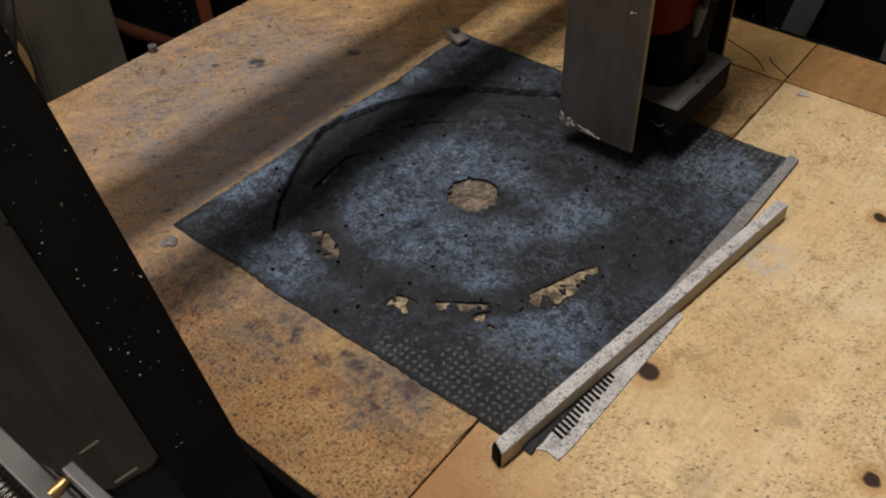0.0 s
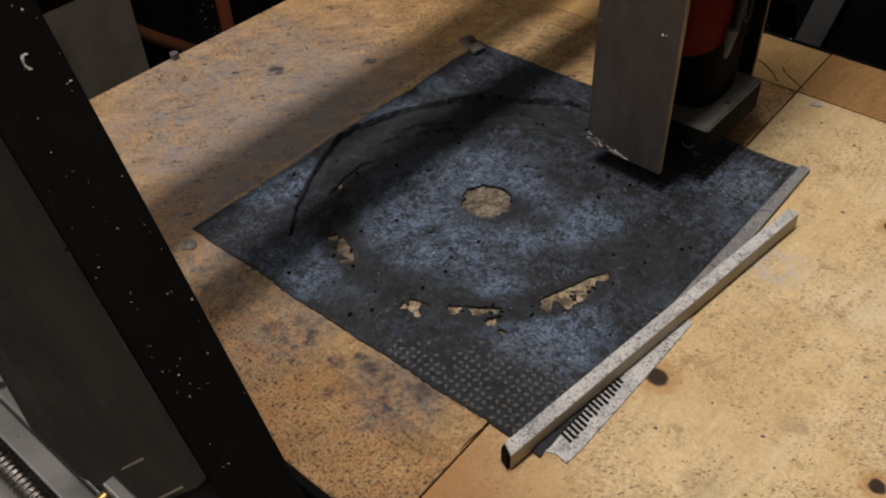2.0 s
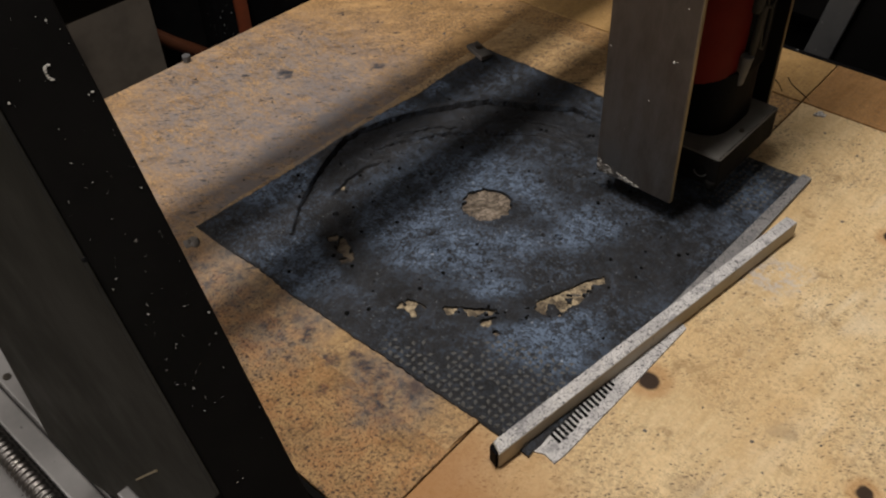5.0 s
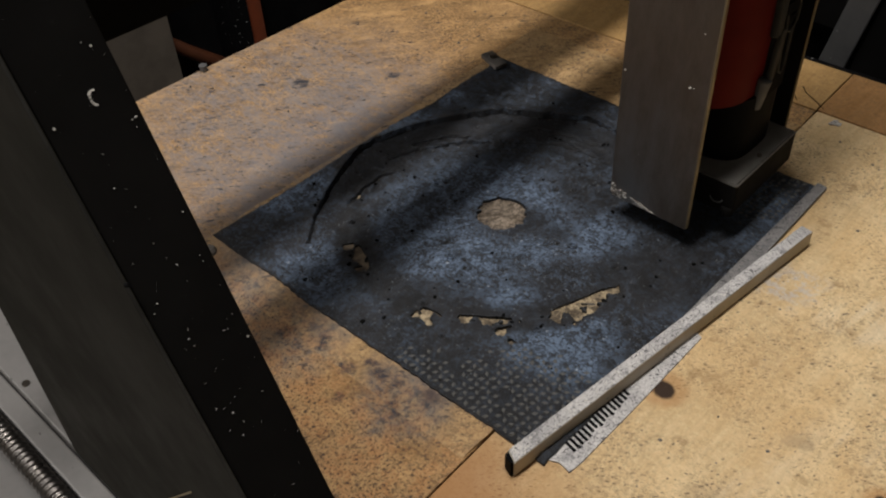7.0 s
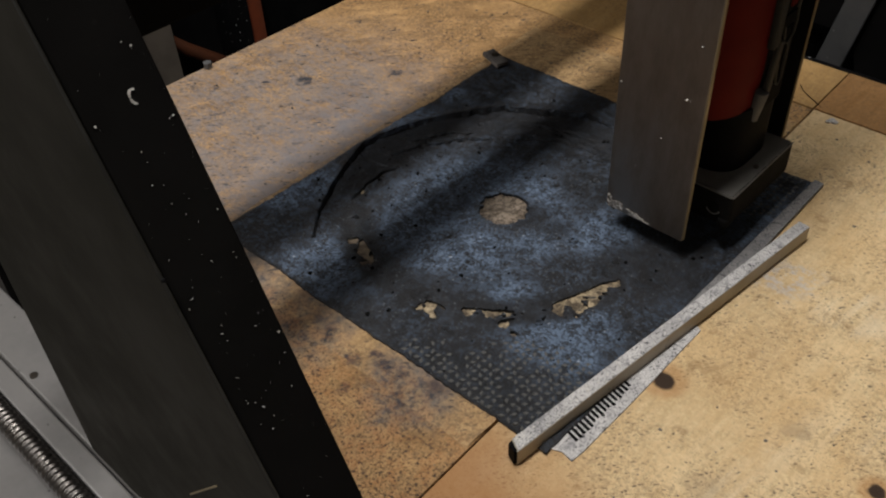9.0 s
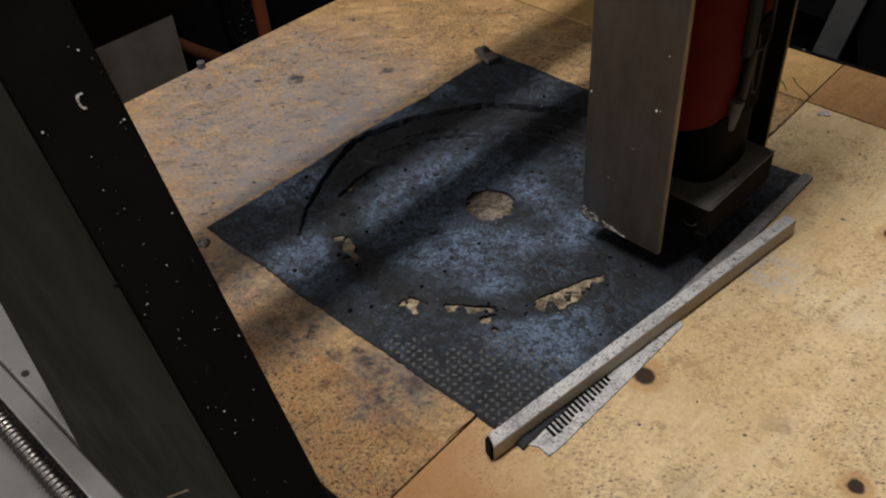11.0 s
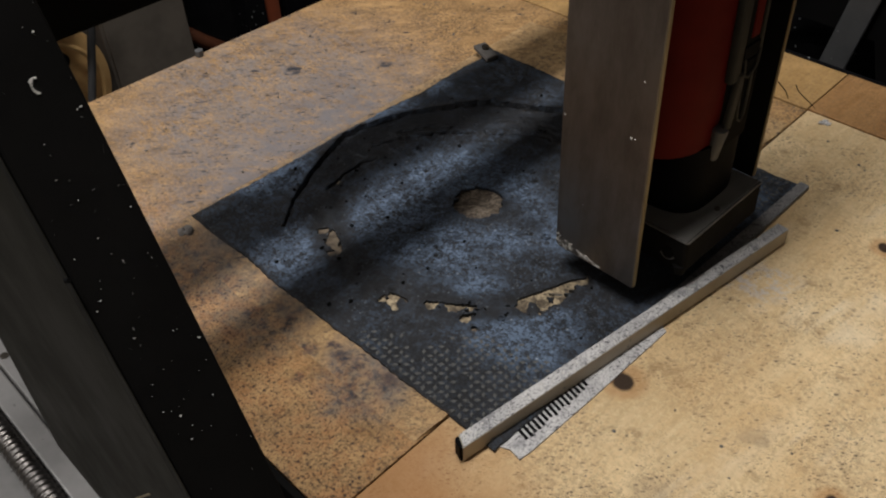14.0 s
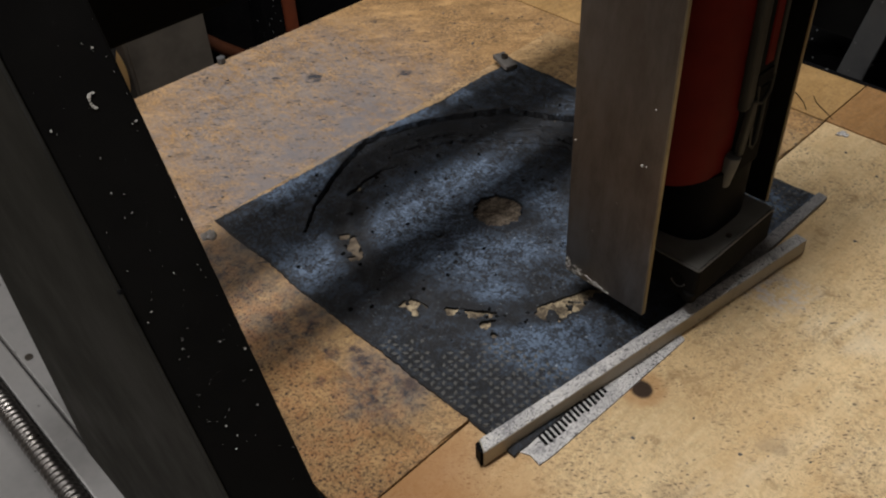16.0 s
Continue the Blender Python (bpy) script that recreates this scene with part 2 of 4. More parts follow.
        for x, y, q in ((0.244, -0.043, 0.008), (0.225, -0.111, 0.012), (0.30, 0.06, 0.02)):
            col = g.mix(g.math("MULTIPLY", g.near(x, y, q * 0.3, q * 1.3, g.warped(0.02, 60.0)), 0.35), col, (0.17, 0.12, 0.075))
    for x, y, r in knots:
        v = g.warped(0.004, 120.0)
        col = g.mix(g.math("MULTIPLY", g.near(x, y, r, r * 1.9, v), 0.5), col, (0.36, 0.17, 0.05))
        col = g.mix(g.math("MULTIPLY", g.near(x, y, r * 0.55, r * 0.85, v), 0.97), col, (0.022, 0.012, 0.008))
    g.bump(g.math("ADD", g.math("MULTIPLY", fine, 0.5), dirt), 0.3, 0.0006)
    return g.done(col, g.ramp(blotch, (0.3, 0.5), (0.7, 0.75)))


WOOD_LEFT = wood("dusty_plywood", (0.40, 0.245, 0.105), (0.30, 0.172, 0.07), True, 0.85)
WOOD_RIGHT = wood("pale_plywood", (0.66, 0.50, 0.285), (0.585, 0.41, 0.21), False, 0.34,
                  ((0.171, -0.060, 0.0095), (0.226, 0.147, 0.0065), (0.293, -0.053, 0.0065)))
WOOD_RAIL = wood("rail_wood", (0.36, 0.20, 0.078), (0.27, 0.14, 0.05), False, 0.35)
WOOD_RAIL_PALE = wood("pale_rail_wood", (0.41, 0.255, 0.10), (0.33, 0.195, 0.07), False, 0.35)
WOOD_UNDER = wood("underlay_plywood", (0.42, 0.28, 0.135), (0.345, 0.215, 0.098), True, 0.8, powdered=True)


def rubber(worn=0.0):
    g = Graph("dusty_black_rubber", 0.6, spec=0.3)
    w = g.warped(0.045, 20.0)
    w2 = g.warped(0.02, 60.0, w)
    fine = g.noise(430.0, 5.0, 0.85)
    mid = g.noise(170.0, 4.0, 0.75)
    wide = g.noise(26.0, 4.0, 0.65)
    # powder: a wide disc round the hole, and drifts towards the edges
    ring = g.math("MULTIPLY", g.near(-0.010, -0.018, 0.050, 0.094, w2), g.ramp(wide, (0.25, 0.55), (0.6, 1.0)))
    x, y, z = g.xyz(w2)
    rim = g.nodes.new("ShaderNodeVectorMath")
    rim.operation = "LENGTH"
    g.links.new(g.co, rim.inputs[0])
    far = rim.outputs["Value"]
    drift = g.near(0.117, -0.070, 0.014, 0.040, w2)
    for px, py, inner, outer, q in ((0.094, -0.078, 0.010, 0.030, 1.0), (0.064, -0.064, 0.008, 0.034, 1.0), (0.070, 0.018, 0.010, 0.040, 1.1), (0.122, 0.129, 0.014, 0.040, 1.0), (0.148, 0.10, 0.008, 0.045, 0.7),
                                    (0.146, 0.0, 0.004, 0.030, 0.5), (-0.060, -0.128, 0.014, 0.042, 0.8), (-0.148, -0.075, 0.022, 0.055, 1.25), (-0.140, 0.040, 0.010, 0.040, 1.2), (-0.128, 0.09, 0.006, 0.035, 0.8), (-0.02, -0.118, 0.006, 0.034, 0.45)):
        drift = g.math("MAXIMUM", drift, g.math("MULTIPLY", g.near(px, py, inner, outer, w2), q))
    drift = g.math("MULTIPLY", drift, g.ramp(wide, (0.3, 0.7), (0.6, 1.1)))
    powder = g.math("MAXIMUM", ring, drift)
    # rubbed off round the hole, along the milled track and at the worn spots
    track = g.math("MULTIPLY", g.math("MULTIPLY", g.ramp(far, (0.088, 0.0), (0.099, 0.85)), g.ramp(far, (0.112, 1.0), (0.122, 0.0))), g.ramp(g.math("ADD", y, g.math("MULTIPLY", x, -0.25)), (-0.055, 1.0), (-0.03, 0.0)))
    peeled = g.math("MULTIPLY", g.math("MULTIPLY", g.ramp(far, (0.086, 0.0), (0.104, 0.88)), g.ramp(far, (0.126, 1.0), (0.136, 0.0))), g.ramp(g.math("ADD", g.math("MULTIPLY", x, -0.8), g.math("MULTIPLY", y, 0.6)), (0.02, 0.0), (0.06, 1.0)))
    off = g.math("MAXIMUM", track, peeled)
    for px, py, inner, outer, q in ((0.012, -0.004, 0.014, 0.036, 0.75), (0.036, 0.004, 0.008, 0.026, 0.6), (0.118, 0.018, 0.020, 0.050, 0.8), (0.034, 0.062, 0.010, 0.035, 0.5), (0.012, -0.094, 0.006, 0.030, 0.6), (0.055, -0.122, 0.010, 0.036, 0.6), (0.006, -0.140, 0.010, 0.045, 0.7), (0.045, -0.035, 0.004, 0.018, 0.35)):
        off = g.math("MAXIMUM", off, g.math("MULTIPLY", g.near(px, py, inner, outer, w2), q))
    powder = g.math("MULTIPLY", powder, g.math("SUBTRACT", 1.0, off))
    grainy = g.math("ADD", g.math("MULTIPLY", fine, 0.6), g.math("MULTIPLY", mid, 0.4))
    powder = g.math("MULTIPLY", powder, g.ramp(grainy, (0.43, 0.05), (0.575, 1.15)))
    haze = g.math("MULTIPLY", g.ramp(grainy, (0.475, 0.0), (0.58, 0.46)), g.math("SUBTRACT", 1.0, g.math("MULTIPLY", off, 0.8)))
    powder = g.math("MAXIMUM", powder, haze)
    # the near corner was wiped clean
    wiped = g.math("MULTIPLY", g.near(0.116, -0.150, 0.030, 0.064, w2), 0.65)
    if worn:
        powder = g.math("MAXIMUM", g.math("MULTIPLY", powder, 0.5), g.ramp(grainy, (0.36, worn * 0.4), (0.6, worn)))
    else:
        powder = g.math("MULTIPLY", powder, g.math("SUBTRACT", 1.0, wiped))
    # freshly cut rubber below the old surface is clean
    if not worn:
        powder = g.math("MULTIPLY", powder, g.ramp(g.xyz()[2], (THICK - 0.0011, 0.0), (THICK - 0.0003, 1.0)))
    d, c = g.cells(340.0, g.warped(0.003, 400.0))
    flake = g.math("MULTIPLY", g.math("MULTIPLY", g.ramp(d, (0.10, 1.0), (0.38, 0.0)), g.ramp(g.xyz(c)[0], (0.62, 0.0), (0.95, 1.0))), g.ramp(g.noise(60.0, 4.0, 0.7), (0.44, 0.0), (0.62, 1.0)))
    col = g.mix(g.ramp(wide, (0.3, 0.0), (0.7, 1.0)), (0.010, 0.0102, 0.0108), (0.021, 0.0212, 0.023))
    col = g.mix(g.math("MULTIPLY", powder, 0.82), col, (0.22, 0.218, 0.205) if worn else (0.150, 0.205, 0.295))
    col = g.mix(g.math("MULTIPLY", flake, g.math("MULTIPLY", powder, 0.85)), col, (0.50, 0.55, 0.60))
    d5, c5 = g.cells(520.0, g.warped(0.003, 300.0))
    chip = g.math("MULTIPLY", g.ramp(d5, (0.10, 1.0), (0.34, 0.0)), g.ramp(g.xyz(c5)[1], (0.66, 0.0), (0.98, 0.75)))
    col = g.mix(g.math("MULTIPLY", chip, g.ramp(g.noise(34.0, 4.0, 0.7), (0.35, 0.25), (0.6, 1.0))), col, (0.25, 0.27, 0.29))
    soot = g.ramp(g.noise(72.0, 5.0, 0.75), (0.55, 0.0), (0.65, 0.6))
    col = g.mix(soot, col, (0.011, 0.011, 0.012))
    g.bump(grainy, 0.9, 0.0018)
    return g.done(col, g.ramp(powder, (0.0, 0.52), (0.6, 0.9)))


def steel(name, base, tint, rough, stretch=(1, 1, 1), spec=0.5, metal=1.0):
    g = Graph(name, rough, metal, spec)
    brushed = g.noise(160.0, 3.0, 0.6, g.mapped(stretch))
    stain = g.noise(34.0, 5.0, 0.7, g.mapped((1, 1, 0.3) if stretch[2] < 1 else (1, 1, 1)))
    col = g.mix(g.ramp(stain, (0.35, 0.0), (0.7, 1.0)), base, tint)
    spot_d, spot_c = g.cells(30.0)
    spot = g.math("MULTIPLY", g.ramp(spot_d, (0.04, 1.0), (0.12, 0.0)), g.ramp(g.xyz(spot_c)[0], (0.75, 0.0), (0.8, 0.7)))
    col = g.mix(spot, col, tuple(c * 0.45 for c in tint))
    g.bump(brushed, 0.08, 0.0005)
    return g.done(col, g.ramp(stain, (0.3, rough - 0.06), (0.7, rough + 0.12)))


def speckled(name, base, other, grains, rough, metal=0.0, density=0.8, spec=0.4):
    """Painted or dull metal with pale dust grains lying on it."""
    g = Graph(name, rough, metal, spec)
    a = g.noise(18.0, 4.0, 0.6)
    col = g.mix(g.ramp(a, (0.35, 0.0), (0.7, 1.0)), base, other)
    d, c = g.cells(150.0, g.warped(0.004, 200.0))
    grain = g.math("MULTIPLY", g.ramp(d, (0.06, 1.0), (0.2, 0.0)), g.ramp(g.xyz(c)[0], (density, 0.0), (density + 0.05, 1.0)))
    col = g.mix(grain, col, grains)
    g.bump(g.noise(220.0, 3.0, 0.6), 0.12, 0.0006)
    return g.done(col, g.ramp(a, (0.3, rough - 0.08), (0.7, rough + 0.1)))


def gritty(name="gritty_dust", dim=1.0):
    g = Graph(name, 0.8, spec=0.2)
    col = g.mix(g.ramp(g.noise(40.0, 4.0, 0.6), (0.35, 0.0), (0.7, 1.0)), (0.60 * dim, 0.585 * dim, 0.57 * dim), (0.42 * dim, 0.41 * dim, 0.405 * dim))
    col = g.mix(g.ramp(g.noise(420.0, 4.0, 0.75), (0.56, 0.0), (0.62, 0.85)), col, (0.05, 0.05, 0.055))
    col = g.mix(g.ramp(g.noise(60.0, 4.0, 0.7), (0.56, 0.0), (0.66, 0.55)), col, (0.17, 0.17, 0.18))
    col = g.mix(g.ramp(g.noise(850.0, 4.0, 0.75), (0.48, 0.0), (0.60, 0.6)), col, (0.07, 0.07, 0.075))
    g.bump(g.noise(520.0, 4.0, 0.75), 0.4, 0.0006)
    return g.done(col)


RUBBER = rubber()
GRITTY = gritty()
GRITTY_DARK = gritty("grey_gritty_dust", 0.42)
# paler than the sheet, for wear and for glints on the lozenges
TREAD = rubber(0.85)
TREAD.name = "worn_lit_tread"
STEEL_SMOOTH = speckled("smooth_dark_steel", (0.034, 0.032, 0.027), (0.025, 0.024, 0.020), (0.06, 0.06, 0.05), 0.55, 0.0, 0.995, 0.015)
STEEL = steel("brushed_steel", (0.31, 0.275, 0.24), (0.19, 0.15, 0.12), 0.42, (1, 1, 0.05))
STEEL_DARK = steel("stained_steel", (0.16, 0.145, 0.125), (0.11, 0.095, 0.08), 0.36, (1, 1, 0.05))
ALU = speckled("dull_aluminium", (0.28, 0.272, 0.264), (0.19, 0.186, 0.18), (0.05, 0.05, 0.05), 0.42, 0.6)
STRIP = speckled("mill_aluminium", (0.33, 0.295, 0.235), (0.26, 0.23, 0.18), (0.10, 0.10, 0.10), 0.5, 0.3, 0.85)
BLACK = speckled("black_paint", (0.0060, 0.0058, 0.0056), (0.0085, 0.0082, 0.0078), (0.20, 0.20, 0.19), 0.7, 0.0, 0.985, 0.02)
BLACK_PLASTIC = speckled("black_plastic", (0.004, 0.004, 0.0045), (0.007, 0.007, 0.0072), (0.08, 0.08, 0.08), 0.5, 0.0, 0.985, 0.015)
GREY_PLASTIC = speckled("grey_plastic", (0.042, 0.041, 0.036), (0.028, 0.0275, 0.025), (0.2, 0.2, 0.2), 0.45, 0.0, 0.98, 0.06)
DARK_CAST = speckled("dark_cast_metal", (0.007, 0.007, 0.007), (0.011, 0.0105, 0.01), (0.06, 0.06, 0.06), 0.5, 0.0, 0.985, 0.015)
# brassy tint for painted reflections and for the plates' bright edges
BRASSY = speckled("brassy_line", (0.30, 0.24, 0.14), (0.22, 0.18, 0.11), (0.2, 0.2, 0.2), 0.5, 0.6, 0.97)
DARK_EDGE = speckled("grey_bevel_line", (0.045, 0.045, 0.043), (0.02, 0.02, 0.019), (0.2, 0.2, 0.2), 0.5, 0.3, 0.9, 0.2)
# the film's sparkles are pale flecks in its colour
BAG = speckled("black_plastic_film", (0.004, 0.004, 0.0045), (0.006, 0.006, 0.0065), (0.35, 0.36, 0.36), 0.5, 0.0, 0.84, 0.03)
RED = speckled("red_plastic", (0.095, 0.0075, 0.005), (0.07, 0.006, 0.0045), (0.2, 0.12, 0.1), 0.5, 0.0, 0.985, 0.04)
# paler copy of the cast metal, for the foot's lit top and edge
CAST_TOP = speckled("lit_cast_metal", (0.20, 0.195, 0.18), (0.12, 0.115, 0.105), (0.3, 0.3, 0.3), 0.5, 0.2, 0.96, 0.3)
CABLE = speckled("grey_rubber_sleeve", (0.055, 0.055, 0.056), (0.04, 0.04, 0.041), (0.1, 0.1, 0.1), 0.5, 0.0, 0.98, 0.2)
GALVANISED = speckled("galvanised_sheet", (0.105, 0.105, 0.105), (0.07, 0.07, 0.072), (0.22, 0.22, 0.22), 0.5, 0.2, 0.8)
ORANGE = speckled("orange_paint", (0.20, 0.045, 0.016), (0.13, 0.032, 0.012), (0.3, 0.25, 0.2), 0.5, 0.0, 0.9)
RUSTY = speckled("rusty_orange_paint", (0.075, 0.026, 0.012), (0.05, 0.018, 0.009), (0.2, 0.16, 0.12), 0.6, 0.0, 0.95, 0.15)
YELLOW = speckled("yellowed_plastic", (0.66, 0.42, 0.17), (0.56, 0.34, 0.13), (0.3, 0.25, 0.15), 0.5, 0.0, 0.95)
GREY_PANEL = speckled("grey_panel", (0.115, 0.098, 0.080), (0.085, 0.073, 0.060), (0.3, 0.3, 0.3), 0.5, 0.0, 0.97)
SCREW = steel("dark_oiled_steel", (0.13, 0.12, 0.11), (0.09, 0.085, 0.08), 0.30)
BRASS = steel("brass", (0.62, 0.44, 0.19), (0.5, 0.34, 0.14), 0.3)
GRAIN = speckled("pale_chip", (0.62, 0.60, 0.56), (0.5, 0.48, 0.44), (0.3, 0.3, 0.3), 0.7)
DEBRIS = speckled("broken_mat_crumb", (0.06, 0.055, 0.05), (0.22, 0.2, 0.18), (0.3, 0.3, 0.3), 0.8, 0.0, 0.7)
CHROME = steel("chromed_tube", (0.34, 0.30, 0.17), (0.26, 0.22, 0.11), 0.3)
# unseen walls and ceiling, kept pale so they bounce light into the shadows
PLASTER = speckled("dull_wall_paint", (0.52, 0.49, 0.45), (0.46, 0.43, 0.40), (0.08, 0.08, 0.08), 0.8, 0.0, 0.97)
CONCRETE = speckled("dark_concrete", (0.09, 0.085, 0.08), (0.06, 0.057, 0.055), (0.12, 0.12, 0.12), 0.8, 0.0, 0.8)


# ---- building helpers ----
def empty(name, place=(0, 0, 0)):
    ob = new(name)
    ob.location = place
    ob.empty_display_size = 0.05
    return ob


def base_of(ob):
    at = Vector((0, 0, 0))
    while ob:
        at += ob.location
        ob = ob.parent
    return at


def part(name, bm, material, parent=None, label="", smooth=False):
    """Links a bmesh, given in world places, as one mesh under its thing."""
    me = bpy.data.meshes.new(name)
    if parent:
        bmesh.ops.translate(bm, verts=bm.verts, vec=-base_of(parent))
    bmesh.ops.recalc_face_normals(bm, faces=bm.faces)
    bm.to_mesh(me)
    bm.free()
    me.materials.append(material)
    if smooth:
        for p in me.polygons:
            p.use_smooth = True
        me.set_sharp_from_angle(angle=radians(40))
    ob = new(name, me)
    ob.parent = parent
    if label:
        ob["label"] = label
    return ob


def box(bm, x0, x1, y0, y1, z0, z1, bevel=0.0, turn=None):
    made = bmesh.ops.create_cube(bm, size=1.0)["verts"]
    m = Matrix.Translation(((x0 + x1) / 2, (y0 + y1) / 2, (z0 + z1) / 2)) @ Matrix.Diagonal((x1 - x0, y1 - y0, z1 - z0, 1))
    if turn is not None:
        m = turn @ m
    bmesh.ops.transform(bm, matrix=m, verts=made)
    if bevel:
        edges = {e for v in made for e in v.link_edges}
        bmesh.ops.bevel(bm, geom=list(edges), offset=bevel, segments=2, affect="EDGES", profile=0.5)
    return bm


def one_box(*a, **k):
    return box(bmesh.new(), *a, **k)


def rod(bm, p0, p1, r0, r1=None, seg=20, bevel=0.0):
    p0, p1 = Vector(p0), Vector(p1)
    way = p1 - p0
    made = bmesh.ops.create_cone(bm, cap_ends=True, segments=seg, radius1=r0, radius2=r0 if r1 is None else r1, depth=way.length)["verts"]
    m = Matrix.Translation((p0 + p1) / 2) @ way.to_track_quat("Z", "Y").to_matrix().to_4x4()
    bmesh.ops.transform(bm, matrix=m, verts=made)
    if bevel:
        rims = [e for e in {e for v in made for e in v.link_edges} if any(len(f.verts) > 4 for f in e.link_faces)]
        bmesh.ops.bevel(bm, geom=rims, offset=bevel, segments=2, affect="EDGES", profile=0.5)
    return bm


def one_rod(*a, **k):
    return rod(bmesh.new(), *a, **k)


def prism(points, y0, y1, bevel=0.0, axis="y"):
    """A plate with an outline: points are (x, z), drawn out along y; or (x, y) drawn out along z."""
    bm = bmesh.new()
    lay = (lambda a, b, h: (a, h, b)) if axis == "y" else (lambda a, b, h: (a, b, h))
    low = [bm.verts.new(lay(a, b, y0)) for a, b in points]
    high = [bm.verts.new(lay(a, b, y1)) for a, b in points]
    bm.faces.new(low)
    bm.faces.new(high[::-1])
    n = len(points)
    for k in range(n):
        bm.faces.new((low[k], high[k], high[(k + 1) % n], low[(k + 1) % n]))
    if bevel:
        bmesh.ops.bevel(bm, geom=list(bm.edges), offset=bevel, segments=2, affect="EDGES", profile=0.5)
    return bm


def tube(points, r, seg=10):
    """A bent round bar through the places given."""
    bm, rings = bmesh.new(), []
    pts = [Vector(p) for p in points]
    for k, p in enumerate(pts):
        way = (pts[min(k + 1, len(pts) - 1)] - pts[max(k - 1, 0)]).normalized()
        q = way.to_track_quat("Z", "Y")
        rings.append([bm.verts.new(p + q @ Vector((r * math.cos(a), r * math.sin(a), 0))) for a in [2 * math.pi * j / seg for j in range(seg)]])
    for a, b in zip(rings, rings[1:]):
        for j in range(seg):
            bm.faces.new((a[j], a[(j + 1) % seg], b[(j + 1) % seg], b[j]))
    bm.faces.new(rings[0])
    bm.faces.new(rings[-1])
    return bm


def crumb(bm, x, y, z, r, rnd):
    made = bmesh.ops.create_icosphere(bm, subdivisions=1, radius=r)["verts"]
    for v in made:
        v.co = Vector((v.co.x * 1.2, v.co.y, v.co.z * 0.6)) * rnd.uniform(0.7, 1.3)
    bmesh.ops.transform(bm, matrix=pose(x, y, z + r * 0.35, 0, 0, rnd.uniform(0, 360)), verts=made)
    return bm


def flake(bm, at, across, up, size, rnd):
    """A thin ragged chip lying on a face that is spanned by across and up."""
    at, across, up = Vector(at), Vector(across).normalized(), Vector(up).normalized()
    out = across.cross(up).normalized()
    n, turn, long = rnd.randint(4, 6), rnd.uniform(0, 6.3), rnd.uniform(0.4, 1.0)
    low, high = [], []
    for k in range(n):
        a, q = turn + 6.283 * k / n, size * rnd.uniform(0.5, 1.2)
        p = at + across * (q * math.cos(a)) + up * (q * math.sin(a) * long)
        low.append(bm.verts.new(p - out * 0.0001))
        high.append(bm.verts.new(p + out * (0.00012 + size * rnd.uniform(0.0, 0.35))))
    bm.faces.new(low[::-1])
    bm.faces.new(high)
    for k in range(n):
        bm.faces.new((low[k], low[(k + 1) % n], high[(k + 1) % n], high[k]))


# ---- room ----
def room():
    for name, b, m in (("floor", (-2.6, 2.4, -2.0, 2.6, -0.95, -0.85), CONCRETE), ("ceiling", (-2.6, 2.4, -2.0, 2.6, 2.2, 2.3), PLASTER),
                       ("wall_north", (-2.6, 2.4, 2.6, 2.7, -0.95, 2.3), PLASTER), ("wall_south", (-2.6, 2.4, -2.1, -2.0, -0.95, 2.3), PLASTER),
                       ("wall_west", (-2.7, -2.6, -2.0, 2.6, -0.95, 2.3), PLASTER), ("wall_east", (2.4, 2.5, -2.0, 2.6, -0.95, 2.3), PLASTER)):
        tagged(part(name, one_box(*b), m), "plain workshop " + name.split("_")[0], name.split("_")[0], kind="structure")


# ---- table ----
def table():
    t = tagged(empty("machine_table", (0, 0, -0.85)), "plywood bed of a milling machine, worn and covered in dust", "table")
    seam = lambda y: 0.1135 - 0.0213 * y  # the joint runs a little aslant
    for name, y0, y1, z, left, right in (("board", -0.2325, 0.2649, 0.0, WOOD_LEFT, WOOD_RIGHT), ("rail_board", 0.2655, 0.336, 0.001, WOOD_RAIL_PALE, WOOD_RAIL)):
        for x0, x1, gap, m, lab in ((-0.345, None, -0.0006, left, "orange-brown plywood, grey with dust"), (None, 0.62, 0.0006, right, "pale plywood with dark knots")):
            a = [(x0, y0), (seam(y0) + gap, y0), (seam(y1) + gap, y1), (x0, y1)] if x1 is None else [(seam(y0) + gap, y0), (x1, y0), (x1, y1), (seam(y1) + gap, y1)]
            part(name, prism(a, -0.018, z if x1 is None else z + 0.0005, bevel=0.0007, axis="z"), m, t, lab if name == "board" else "")
    # black sheet standing in for the dark gap under the table's edge
    part("edge_shade", one_box(-0.345, 0.62, -0.2372, -0.2330, -0.125, -0.0012, bevel=0.0006), BLACK, t, "black sheet added for the dark below the near edge")
    for x in (-0.33, 0.60):
        for y in (-0.215, 0.32):
            part("leg", one_box(x - 0.012, x + 0.012, y - 0.012, y + 0.012, -0.85, -0.018), BLACK, t)
    return t


room()
table()


